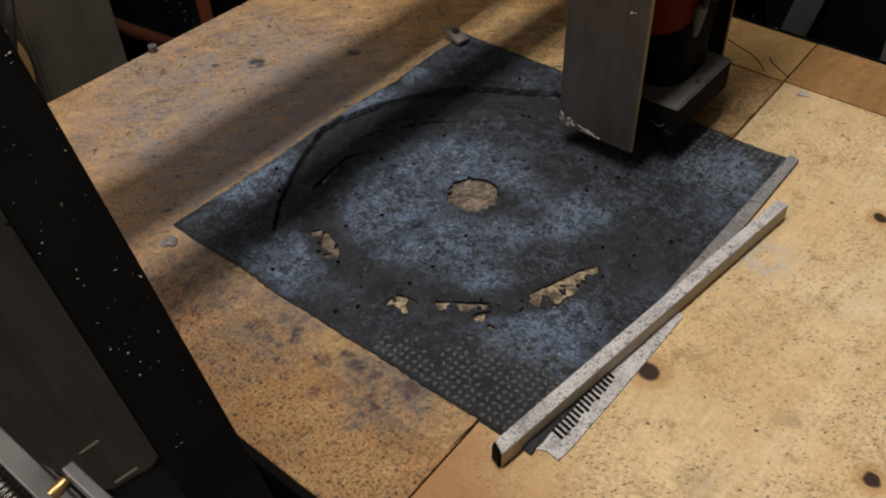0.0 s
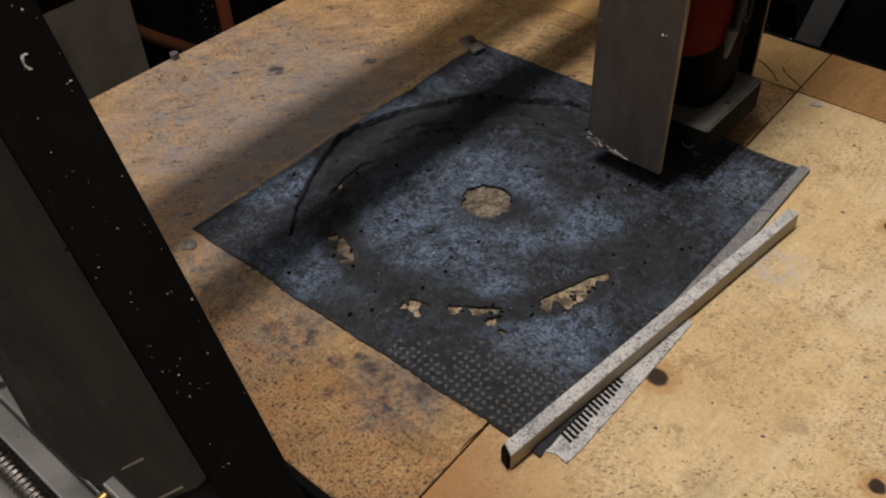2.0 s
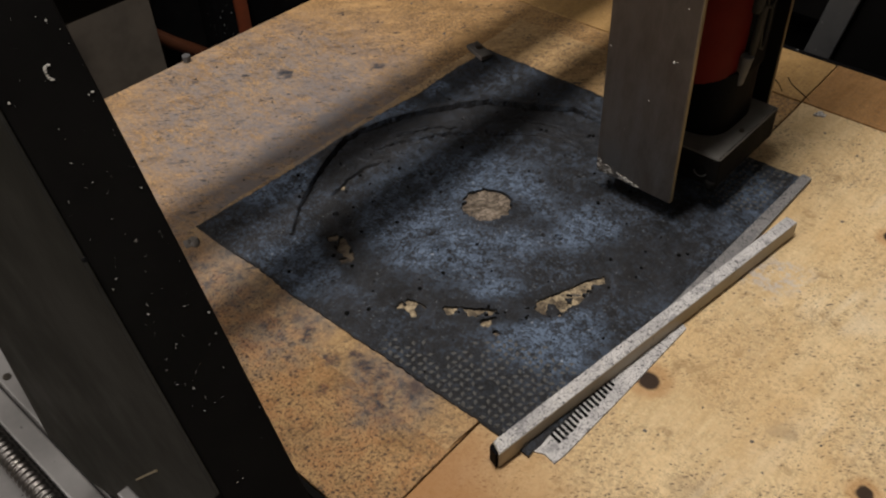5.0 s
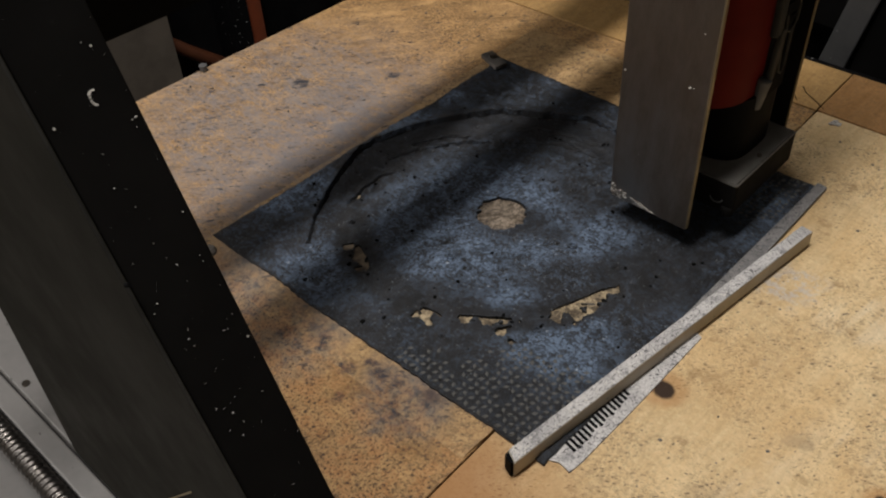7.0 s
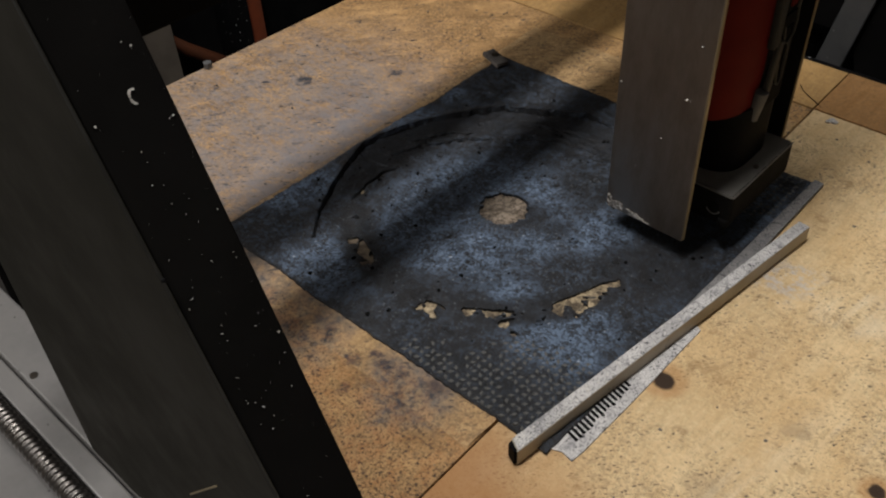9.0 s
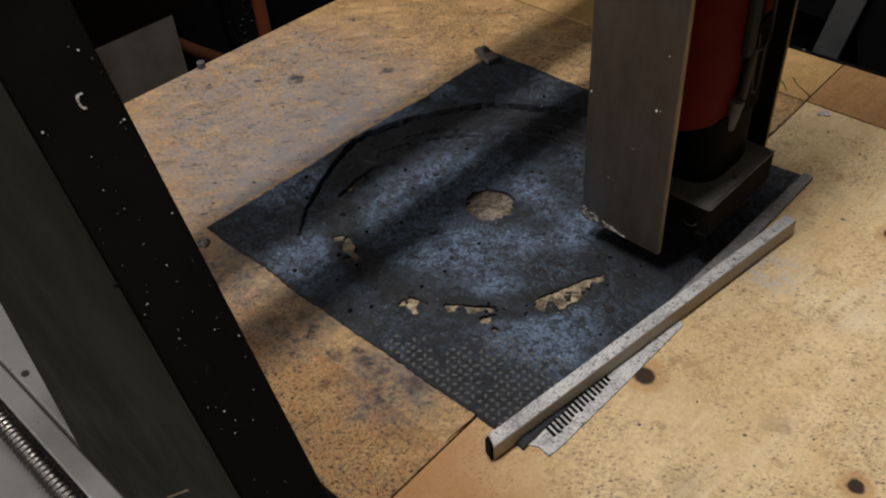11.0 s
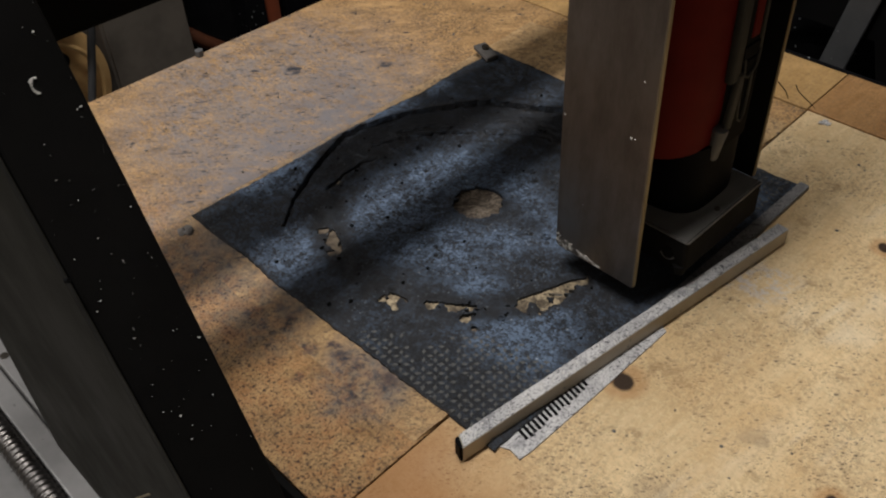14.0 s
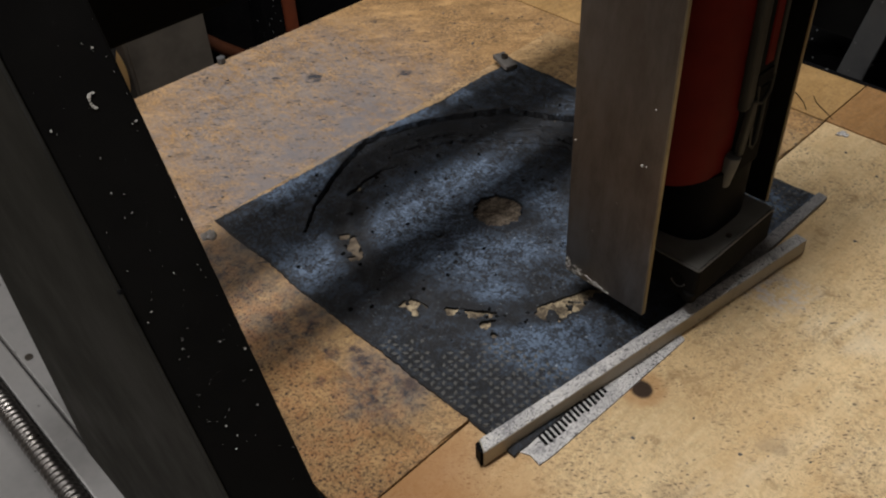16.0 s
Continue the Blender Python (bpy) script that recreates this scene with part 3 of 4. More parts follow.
# ---- underlay and mat ----
def underlay():
    rnd = random.Random(4)
    pts = []
    corners = [(-0.1435, -0.1642), (0.1155, -0.1642), (0.1075, 0.2315), (-0.155, 0.2285)]
    for (x0, y0), (x1, y1) in zip(corners, corners[1:] + corners[:1]):
        for k in range(26):
            f = k / 26
            pts.append((x0 + (x1 - x0) * f + rnd.uniform(-0.0009, 0.0009), y0 + (y1 - y0) * f + rnd.uniform(-0.0009, 0.0009)))
    bm = prism(pts, 0.00005, 0.0012, axis="z")
    for v in bm.verts:
        if v.co.z < 0.0006:  # the edge is worn to a slope
            v.co.x, v.co.y = -0.02 + (v.co.x + 0.02) * (1.012 if v.co.x < 0.09 else 1.0), 0.03 + (v.co.y - 0.03) * 1.035
    tagged(part("underlay_sheet", bm, WOOD_UNDER, smooth=True), "thin plywood sheet lying under the rubber mat", "sheet")


MX0, MX1, MY0, MY1 = -0.141, 0.152, -0.147, 0.170
TOP = 0.0013 + THICK
# slits already milled, as angles (degrees) and radii round the hole
SLIT_OUT = [(math.radians(a), r) for a, r in ((233, 0.1365), (221, 0.1325), (206, 0.129), (194, 0.131), (184, 0.1353), (177, 0.1333), (165, 0.1287), (153, 0.1272), (142, 0.1272), (132, 0.1295), (122, 0.128), (112, 0.127), (100, 0.137), (88, 0.135), (76, 0.133))]
INNER = [[(math.radians(a), r) for a, r in cut] for cut in (((169, 0.109), (154, 0.1047), (144, 0.096)), ((182, 0.108), (167, 0.0987), (151, 0.0913), (136, 0.087)),
                                                            ((128, 0.0848), (111, 0.0934), (99, 0.0962), (84, 0.098)), ((126, 0.103), (117, 0.110), (104, 0.1094), (88, 0.111)), ((214, 0.110), (207, 0.107), (196, 0.1019), (188, 0.095)))]


def chain(slit):
    return [Vector((r * math.cos(a), r * math.sin(a))) for a, r in slit]


def off_line(px, py, pts):
    """Distances of places from a polyline, and how far along it (0 to 1) the nearest place is."""
    best, along = np.full(px.shape, 9.0), np.zeros(px.shape)
    n = len(pts) - 1
    for k in range(n):
        a, b = pts[k], pts[k + 1]
        d = b - a
        f = np.clip(((px - a.x) * d.x + (py - a.y) * d.y) / d.length_squared, 0, 1)
        dist = np.hypot(px - a.x - f * d.x, py - a.y - f * d.y)
        along = np.where(dist < best, (k + f) / n, along)
        best = np.minimum(best, dist)
    return best, along


def fuzz(px, py, scale, seed):
    """Smooth noise from -1 to 1, from random waves."""
    rng, out = np.random.RandomState(seed), np.zeros(px.shape)
    for k in range(14):
        a, f, p = rng.uniform(0, 6.283), scale * rng.uniform(0.5, 2.0), rng.uniform(0, 6.283)
        out += np.sin((px * math.cos(a) + py * math.sin(a)) * f + p)
    return out / 4.5


def mat_shape(px, py):
    """The mat's upper side, and where it is milled through."""
    h = np.full(px.shape, TOP) + 0.00025 * fuzz(px, py, 260, 1) + 0.0004 * fuzz(px, py, 60, 2)
    rad, ang = np.hypot(px, py), np.degrees(np.arctan2(py, px)) % 360
    d, f = off_line(px + 0.0008 * fuzz(px, py, 500, 3), py + 0.0008 * fuzz(px, py, 480, 4), chain(SLIT_OUT))
    way = chain(SLIT_OUT)
    outside = rad > np.interp(-ang, [-math.degrees(a) for a, q in SLIT_OUT], [p.length for p in way]) + 0.0008
    wide = 0.0014 * np.clip(np.minimum(f, 1 - f) * 6, 0.5, 1) * (1 + 0.5 * fuzz(px, py, 120, 5))
    h += 0.0034 * np.exp(-(d / 0.009) ** 2) * outside * np.clip(np.minimum(f, 1 - f) * 5, 0, 1)
    h = np.where(d < wide, 0.0014, h)
    for k, cut in enumerate(INNER):
        d2, f2 = off_line(px + 0.0014 * fuzz(px, py, 420, 6 + k), py + 0.0014 * fuzz(px, py, 400, 17 + k), chain(cut))
        h = np.where(d2 < 0.0013 * (1 + 0.9 * fuzz(px, py, 150, 8 + k)) * np.clip(np.minimum(f2, 1 - f2) * 6, 0.3, 1), TOP - 0.0019, h)
        h += 0.0008 * np.exp(-((d2 - 0.003) / 0.0025) ** 2)
    # pits and craters left by the cutter
    rng = np.random.RandomState(31)
    for k in range(46):
        a, q = rng.uniform(0, 6.283), rng.uniform(0.035, 0.135)
        cx, cy, r = q * math.cos(a), q * math.sin(a), rng.uniform(0.0008, 0.0022)
        dd = np.hypot(px - cx, (py - cy) * rng.uniform(0.7, 1.3))
        h += 0.0006 * np.exp(-((dd - 1.5 * r) / (0.6 * r)) ** 2) - 0.0016 * np.exp(-(dd / r) ** 2)
    # the ring being milled: scuffed, and open in some places
    ring = np.exp(-((rad - 0.106) / 0.011) ** 2) * (ang > 190)
    h -= ring * (0.0005 + 0.0005 * fuzz(px, py, 300, 9))
    ragged = 0.004 * fuzz(px, py, 360, 10) + 0.003 * fuzz(px, py, 1000, 11)
    gone = rad + 0.0013 * fuzz(px, py, 620, 12) < 0.0174 + 0.0006 * fuzz(px, py, 160, 13)
    for a0, a1, r, w in ((237, 253, 0.1065, 0.0042), (280.5, 289.5, 0.1085, 0.0028), (294, 315, 0.1045, 0.0022), (325, 354, 0.1035, 0.0050)):
        mid, half = (a0 + a1) / 2, (a1 - a0) / 2
        u = (ang - mid) / half
        gone |= np.abs(rad - r - 0.6 * ragged) < w * np.sqrt(np.clip(1 - u * u, 0, 1)) + 0.55 * ragged - 0.0006 * (np.abs(u) > 1) - 0.02 * (np.abs(u) > 1.12)
    for x, y, r in ((0.073, -0.088, 0.0032), (0.083, -0.0905, 0.0018)):
        gone |= np.hypot(px - x, py - y) < r
    return h, gone


def sheet_mesh(name, step=0.0008):
    nx, ny = int((MX1 - MX0) / step), int((MY1 - MY0) / step)
    gx, gy = np.meshgrid(np.linspace(MX0, MX1, nx + 1), np.linspace(MY0, MY1, ny + 1), indexing="ij")
    edge = np.minimum(np.minimum(gx - MX0, MX1 - gx), np.minimum(gy - MY0, MY1 - gy))
    pull = np.exp(-edge / 0.02)
    wx = gx + pull * 0.0008 * fuzz(gx, gy, 70, 21) + pull * 0.0004 * fuzz(gx, gy, 500, 22)
    wy = gy + pull * 0.0010 * fuzz(gx, gy, 55, 23) + pull * 0.0004 * fuzz(gx, gy, 500, 24)
    wx += np.clip((gy - 0.05) / 0.12, 0, 1) * 0.003 * np.clip(gx / 0.15, 0, 1)
    h, gone = mat_shape(wx, wy)
    h = h - 0.0011 * np.exp(-edge / 0.0022)
    ids = np.arange((nx + 1) * (ny + 1)).reshape(nx + 1, ny + 1)
    keep = ~(gone[:-1, :-1] | gone[1:, :-1] | gone[:-1, 1:] | gone[1:, 1:])
    top = np.stack([wx.ravel(), wy.ravel(), h.ravel()], 1)
    low = np.stack([wx.ravel(), wy.ravel(), np.full(wx.size, 0.0013)], 1)
    n = len(top)
    quads = np.stack([ids[:-1, :-1], ids[1:, :-1], ids[1:, 1:], ids[:-1, 1:]], -1)[keep]
    walls = []
    pad = np.pad(keep, 1)
    for dx, dy, a, b in ((-1, 0, (0, 1), (0, 0)), (1, 0, (1, 0), (1, 1)), (0, -1, (0, 0), (1, 0)), (0, 1, (1, 1), (0, 1))):
        rim = keep & ~pad[1 + dx:1 + dx + nx, 1 + dy:1 + dy + ny]
        i, j = np.nonzero(rim)
        p, q = ids[i + a[0], j + a[1]], ids[i + b[0], j + b[1]]
        walls.append(np.stack([q, p, p + n, q + n], 1))
    faces = np.concatenate([quads] + walls)
    me = bpy.data.meshes.new(name)
    me.from_pydata(np.concatenate([top, low]).tolist(), [], faces.tolist())
    used = np.zeros(2 * n, bool)
    used[faces.ravel()] = True
    for p in me.polygons:
        p.use_smooth = True
    me.set_sharp_from_angle(angle=radians(50))
    bm = bmesh.new()
    bm.from_mesh(me)
    bmesh.ops.delete(bm, geom=[v for v in bm.verts if not v.link_faces], context="VERTS")
    bm.to_mesh(me)
    bm.free()
    return me


def lozenge(x, y, z, up, a, k, verts, faces):
    c, q = math.cos(a), math.sin(a)
    for u, w, v in ((-0.0024, 0, 0), (0, -0.0014, 0), (0.0024, 0, 0), (0, 0.0014, 0), (-0.0016, 0, 1), (0, -0.0008, 1), (0.0016, 0, 1), (0, 0.0008, 1)):
        verts.append((x + u * c - w * q, y + u * q + w * c, z + (up if v else -0.0005)))
    faces += [(k, k + 1, k + 5, k + 4), (k + 1, k + 2, k + 6, k + 5), (k + 2, k + 3, k + 7, k + 6), (k + 3, k, k + 4, k + 7), (k + 4, k + 5, k + 6, k + 7)]


def tread(m):
    """Low raised lozenges, laid in alternating directions: the corner's own pieces, the worn rest joined."""
    rnd, verts, faces = random.Random(8), [], []
    pitch = 0.0048
    one = bpy.data.meshes.new("lozenge")
    ov, of = [], []
    lozenge(0, 0, 0, 0.0009, 0, 0, ov, of)
    one.from_pydata(ov, [], of)
    one.materials.append(TREAD)
    spots = [(i, j, MX0 + 0.004 + i * pitch, MY0 + 0.004 + j * pitch) for i in range(int((MX1 - MX0 - 0.005) / pitch)) for j in range(int((MY1 - MY0 - 0.005) / pitch))]
    px, py = np.array([p[2] for p in spots]), np.array([p[3] for p in spots])
    low, lost, mean = np.full(px.shape, 9.0), np.zeros(px.shape, bool), np.zeros(px.shape)
    for dx, dy in ((0, 0), (-0.0018, 0), (0.0018, 0), (0, -0.0018), (0, 0.0018)):
        hh, gone = mat_shape(px + dx, py + dy)
        low, lost, mean = np.minimum(low, hh), lost | gone, mean + hh / 5
    made = 0
    for (i, j, x, y), lo, gone, h in zip(spots, low, lost, mean):
        near = min(math.hypot(x - 0.13, y + 0.150) / 0.066, math.hypot(x - 0.15, y - 0.17) / 0.07, 0.55 + (y - MY0) / 0.045 + max(0.0, 0.05 - x) * 18) + rnd.uniform(-0.15, 0.15)
        if gone or lo < TOP - 0.0009 or math.hypot(x, y) < 0.114 or near > 1 or rnd.random() < 0.07:
            continue
        x, y = x + rnd.uniform(-0.0003, 0.0003), y + rnd.uniform(-0.0003, 0.0003)
        a = radians(45 if (i + j) % 2 else -45) + rnd.uniform(-0.2, 0.2)
        worn = (1.25 - 0.95 * max(near, 0.0)) * rnd.uniform(0.5, 1.2)
        if made < 300 and x > 0.04 and y < -0.06:
            ob = new("lozenge", one)
            ob.parent = m
            ob.location, ob.rotation_euler, ob.scale = (x, y, float(h) - 0.0012), (0, 0, a), (1, 1, worn)
            made += 1
        else:
            lozenge(x, y, float(h), 0.0009 * worn, a, len(verts), verts, faces)
    me = bpy.data.meshes.new("tread")
    me.from_pydata(verts, [], faces)
    return me


def rubber_mat():
    m = tagged(empty("rubber_mat", (0, 0, 0.0012)), "dusty black rubber mat with lozenge tread, partly milled through", "mat")
    for name, me, label, kind in (("sheet", sheet_mesh("sheet"), "", ""), ("tread", tread(m), "raised lozenge tread", "stuff")):
        me.materials.append(TREAD if name == "tread" else RUBBER)
        me.transform(Matrix.Translation((0, 0, -0.0012)))
        ob = tagged(new(name, me), label, kind=kind)
        ob.parent = m
    for x, y, r in ((0.003, -0.057, 0.0030), (0.059, 0.004, 0.0036), (0.036, -0.018, 0.0022), (0.089, -0.073, 0.0028), (-0.075, -0.075, 0.002)):
        bm, n = bmesh.new(), 14
        rings = [[bm.verts.new((x + q * math.cos(a), y + q * math.sin(a), TOP + z)) for a in [2 * math.pi * j / n for j in range(n)]] for q, z in ((r, -0.0006), (r * 0.9, 0.0009), (r * 0.62, 0.0009), (r * 0.45, -0.0004))]
        for a, b in zip(rings, rings[1:]):
            for j in range(n):
                bm.faces.new((a[j], a[(j + 1) % n], b[(j + 1) % n], b[j]))
        part("burr_ring", bm, RUBBER, m, "small raised ring of rubber", smooth=True)


def strips():
    ang = math.degrees(math.atan2(0.1085 + 0.163, 0.1720 - 0.1388))
    turn = pose(0.1388, -0.163, 0, 0, 0, ang - 90)
    s = tagged(empty("clamping_bar", (0.1388, -0.163, 0.0)), "square aluminium bar, dusty on top, holding the mat's edge down", "bar")
    # the near end is sawn off aslant
    def sawn(x0, x1, back, far, z0, z1, bevel=0.0):
        bm = prism([(x0, back + (0.0052 - x0) * 0.4), (x1, back + (0.0052 - x1) * 0.4), (x1, far), (x0, far)], z0, z1, bevel, axis="z")
        bmesh.ops.transform(bm, matrix=turn, verts=bm.verts)
        return bm
    part("bar", sawn(-0.0032, 0.0052, 0.0015, 0.2735, 0.0012, 0.0128, 0.0005), STRIP, s)
    part("dust_film", sawn(-0.0030, 0.0048, 0.0024, 0.273, 0.0127, 0.0131), GRITTY, s, "speckled grey dust on the bar")
    cap = prism([(-0.0030, 0.0050), (0.0044, 0.0022), (0.0040, 0.0002), (-0.0024, 0.0018)], 0.0014, 0.0129, 0.0005, axis="z")
    bmesh.ops.transform(cap, matrix=turn, verts=cap.verts)
    part("end_cap", cap, BLACK_PLASTIC, s, "black end of the bar")
    # grit heaped on the bar and along its foot
    rnd, bm = random.Random(21), bmesh.new()
    for k in range(330):
        f = rnd.random() ** 1.7 * 0.26 + 0.006
        if rnd.random() < 0.62:
            at, z = (rnd.uniform(-0.0030, 0.0048), f), 0.0130
        else:
            at, z = (-0.0042 - abs(rnd.gauss(0, 0.0012)), min(f * 0.5, 0.2) + 0.004), 0.0026
        p = turn @ Vector((at[0], at[1], z))
        crumb(bm, p.x, p.y, p.z, rnd.choice((0.0002, 0.0003, 0.0004, 0.0006)), rnd)
    tagged(part("grit", bm, GRAIN, s, "pale grit lying on the bar"), kind="stuff")
    bm = prism([(0.1500, -0.012), (0.1540, -0.012), (0.1572, 0.020), (0.1598, 0.050), (0.1604, 0.090), (0.1596, 0.1712), (0.1522, 0.1722), (0.1512, 0.08)], 0.0006, 0.0040, bevel=0.0005, axis="z")
    tagged(part("edge_strip", bm, GRITTY_DARK),
           "thin flat grey metal strip along the mat's edge", "strip")
    c = tagged(empty("scale_card", (0.15, -0.07, 0.0006)), "torn grey card with black marks, under the bar", "card")
    bm = prism([(0.128, -0.138), (0.150, -0.1425), (0.157, -0.1395), (0.1645, -0.141), (0.1655, -0.132), (0.1665, -0.08), (0.1668, -0.012), (0.150, -0.004), (0.128, -0.02)], 0.0007, 0.0016, axis="z")
    part("sheet", bm, GRITTY, c)
    rnd = random.Random(3)
    for k in range(16):
        y = -0.1265 + k * 0.0034
        part("mark", one_box(0.1475, 0.1600 + rnd.uniform(-0.0012, 0.0006), y - 0.0009, y + 0.0009, 0.0016, 0.0020, turn=pose(0.15, y, 0, 0, 0, -12) @ pose(-0.15, -y, 0)), BLACK_PLASTIC, c)


def bits():
    rnd = random.Random(12)
    w = tagged(empty("corner_clip", (-0.137, 0.155, 0.0022)), "small broken metal clip at the mat's corner", "clip")
    part("plate", one_box(-0.152, -0.128, 0.149, 0.161, 0.0055, 0.0095, bevel=0.0008, turn=pose(-0.137, 0.155, 0, 0, 4, -16) @ pose(0.137, -0.155, 0)), DEBRIS, w)
    part("screw", one_rod((-0.141, 0.157, 0.006), (-0.141, 0.157, 0.0125), 0.0032, seg=8), STEEL_DARK, w)
    for name, x, y, z, r, m, lab in (("nut", -0.3415, -0.012, 0.0, 0.0042, GALVANISED, "small metal nut on the table's edge"), ("lump", -0.128, -0.160, 0.0, 0.0062, DEBRIS, "dark crumb of milled rubber beside the mat"),
                                     ("bolt_head", 0.127, 0.2545, 0.0005, 0.0042, GRITTY, "small dusty bolt head on the table")):
        bm = bmesh.new()
        if name == "nut":
            rod(bm, (x, y, z), (x, y, z + 0.006), r, seg=6, bevel=0.0006)
        else:
            for k in range(3):
                crumb(bm, x + rnd.uniform(-r, r) * 0.7, y + rnd.uniform(-r, r) * 0.7, z, r * rnd.uniform(0.5, 0.8), rnd)
        tagged(part(name, bm, m), lab, name.split("_")[0])
    crumbs = bmesh.new()
    for k in range(420):
        x, y = rnd.uniform(-0.33, 0.38), rnd.uniform(-0.25, 0.25)
        on_mat = MX0 < x < MX1 and MY0 < y < MY1
        if on_mat or (0.12 < x < 0.18 and y < 0.18) or (-0.158 < x < 0.11 and y < 0.235):
            continue
        crumb(crumbs, x, y, 0.0004, rnd.choice((0.0004, 0.0005, 0.0007, 0.0011)), rnd)
    on_mat = bmesh.new()
    for k in range(230):
        a, q = rnd.uniform(0, 6.283), rnd.gauss(0.108, 0.022)
        x, y = q * math.cos(a), q * math.sin(a)
        hh, gone = mat_shape(np.array([x]), np.array([y]))
        if MX0 + 0.004 < x < MX1 - 0.004 and MY0 + 0.004 < y < MY1 - 0.004 and not gone[0]:
            crumb(on_mat, x, y, float(hh[0]), rnd.choice((0.0003, 0.0004, 0.0006, 0.0009, 0.0014)), rnd)
    tagged(part("rubber_crumbs", on_mat, BLACK), "black rubber crumbs left on the mat by milling", "crumbs", kind="stuff")
    tagged(part("milling_crumbs", crumbs, DEBRIS), "loose black rubber crumbs scattered on the table", "crumbs", kind="stuff")


# ---- router head, drawn where it stands at the start ----
def router_head():
    h = tagged(empty("router_head", (0.04, 0.15, 0.03)), "red and black router motor held between two steel plates", "router")
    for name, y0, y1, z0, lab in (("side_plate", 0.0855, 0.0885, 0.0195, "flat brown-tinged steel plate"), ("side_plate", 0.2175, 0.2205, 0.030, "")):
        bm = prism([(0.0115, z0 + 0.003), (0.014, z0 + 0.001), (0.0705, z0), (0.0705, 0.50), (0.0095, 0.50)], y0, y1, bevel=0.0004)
        # the far plate is black, not steel: shade on its inner face as colour
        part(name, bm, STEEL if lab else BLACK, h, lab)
        part("plate_edge", one_box(0.0704, 0.0712, y0 + 0.0003, y1 - 0.0003, z0 + 0.001, 0.50), BRASSY, h, "bright cut edge of the plate")
    part("back_plate", one_box(0.012, 0.020, 0.0886, 0.2174, 0.075, 0.50, bevel=0.0006), STEEL_DARK, h)
    # added above the view to block lamp light from the motor and foot
    part("shade_cap", one_box(0.002, 0.070, 0.0895, 0.2165, 0.262, 0.285, bevel=0.003), BLACK, h, "black plate added out of view to shade the motor")
    base = part("base", one_box(0.0, 0.0885, 0.111, 0.194, 0.024, 0.0485, bevel=0.0022), DARK_CAST, h, "black metal clamp foot")
    # the lit look of the foot's top is put into this thin plate's colour
    part("top_plate", one_box(0.002, 0.0871, 0.1125, 0.1925, 0.0483, 0.0492, bevel=0.0004), CAST_TOP, base, "upper face of the foot, coloured paler as if lit")
    # a black disc for the hole's dark, a pale arc for the glint below
    part("screw_hole", one_rod((0.0765, 0.1115, 0.036), (0.0765, 0.1104, 0.036), 0.0042, seg=16), BLACK, base, "dark screw hole")
    part("hole_rim", tube([(0.0765 + 0.0046 * math.cos(a), 0.1106, 0.036 + 0.0046 * math.sin(a)) for a in [math.radians(200 + 14 * k) for k in range(11)]], 0.0006, 8), GALVANISED, base, "lower rim of the screw hole, coloured pale for its glint", smooth=True)
    part("screw_head", one_rod((0.083, 0.150, 0.0490), (0.083, 0.150, 0.0503), 0.0018, seg=8), STEEL_DARK, base)
    part("corner_boss", one_rod((0.0845, 0.1125, 0.024), (0.0845, 0.1125, 0.0300), 0.0042, seg=16, bevel=0.0008), DARK_CAST, base, "rounded boss under the corner", smooth=True)
    # light along the edge of the upper face, as a pale line
    part("lit_edge", tube([(0.0120, 0.1116, 0.0482), (0.0872, 0.1116, 0.0482), (0.0880, 0.1124, 0.0482), (0.0880, 0.1930, 0.0482)], 0.0007, 8), CAST_TOP, base, "pale line coloured like light along the edge", smooth=True)
    part("nose", prism([(0.036 + 0.040 * abs(math.cos(a)) ** 0.55 * (1 if math.cos(a) > 0 else -1), 0.158 + 0.032 * abs(math.sin(a)) ** 0.55 * (1 if math.sin(a) > 0 else -1)) for a in [2 * math.pi * k / 40 for k in range(40)]],
                       0.0492, 0.0945, axis="z"), BLACK_PLASTIC, h, "black gear nose", smooth=True)
    part("collet", one_rod((0.036, 0.153, 0.012), (0.036, 0.153, 0.024), 0.009, seg=6), STEEL_DARK, h)
    part("milling_bit", one_rod((0.036, 0.153, 0.0028), (0.036, 0.153, 0.012), 0.0016, seg=8), STEEL, h)
    part("housing", prism([(0.036 + 0.0375 * abs(math.cos(a)) ** 0.8 * (1 if math.cos(a) > 0 else -1), 0.153 + 0.045 * abs(math.sin(a)) ** 0.8 * (1 if math.sin(a) > 0 else -1)) for a in [2 * math.pi * k / 40 for k in range(40)]],
                          0.094, 0.50, axis="z"), RED, h, "red plastic motor housing", smooth=True)
    # grip panel on the open side
    grip = part("grip", one_box(0.062, 0.0760, 0.150, 0.181, 0.086, 0.50, bevel=0.003), BLACK, h, "black moulded panel")
    slant = pose(0.076, 0.15, 0.108, 1.2, 0, 0) @ pose(-0.076, -0.15, -0.108)
    part("trim", one_box(0.073, 0.0782, 0.1470, 0.1565, 0.134, 0.50, bevel=0.0018, turn=slant), GREY_PLASTIC, grip, "olive-grey rib")
    part("trim", one_box(0.0755, 0.0776, 0.1735, 0.1765, 0.146, 0.50, bevel=0.0008, turn=slant), GREY_PLASTIC, grip)
    part("inset", one_box(0.0755, 0.0770, 0.1640, 0.1715, 0.156, 0.50, bevel=0.0006, turn=slant), RED, grip, "red stripe let into the panel")
    part("slot", one_box(0.0755, 0.0770, 0.1605, 0.1725, 0.1335, 0.1425, bevel=0.0006), BLACK, grip)
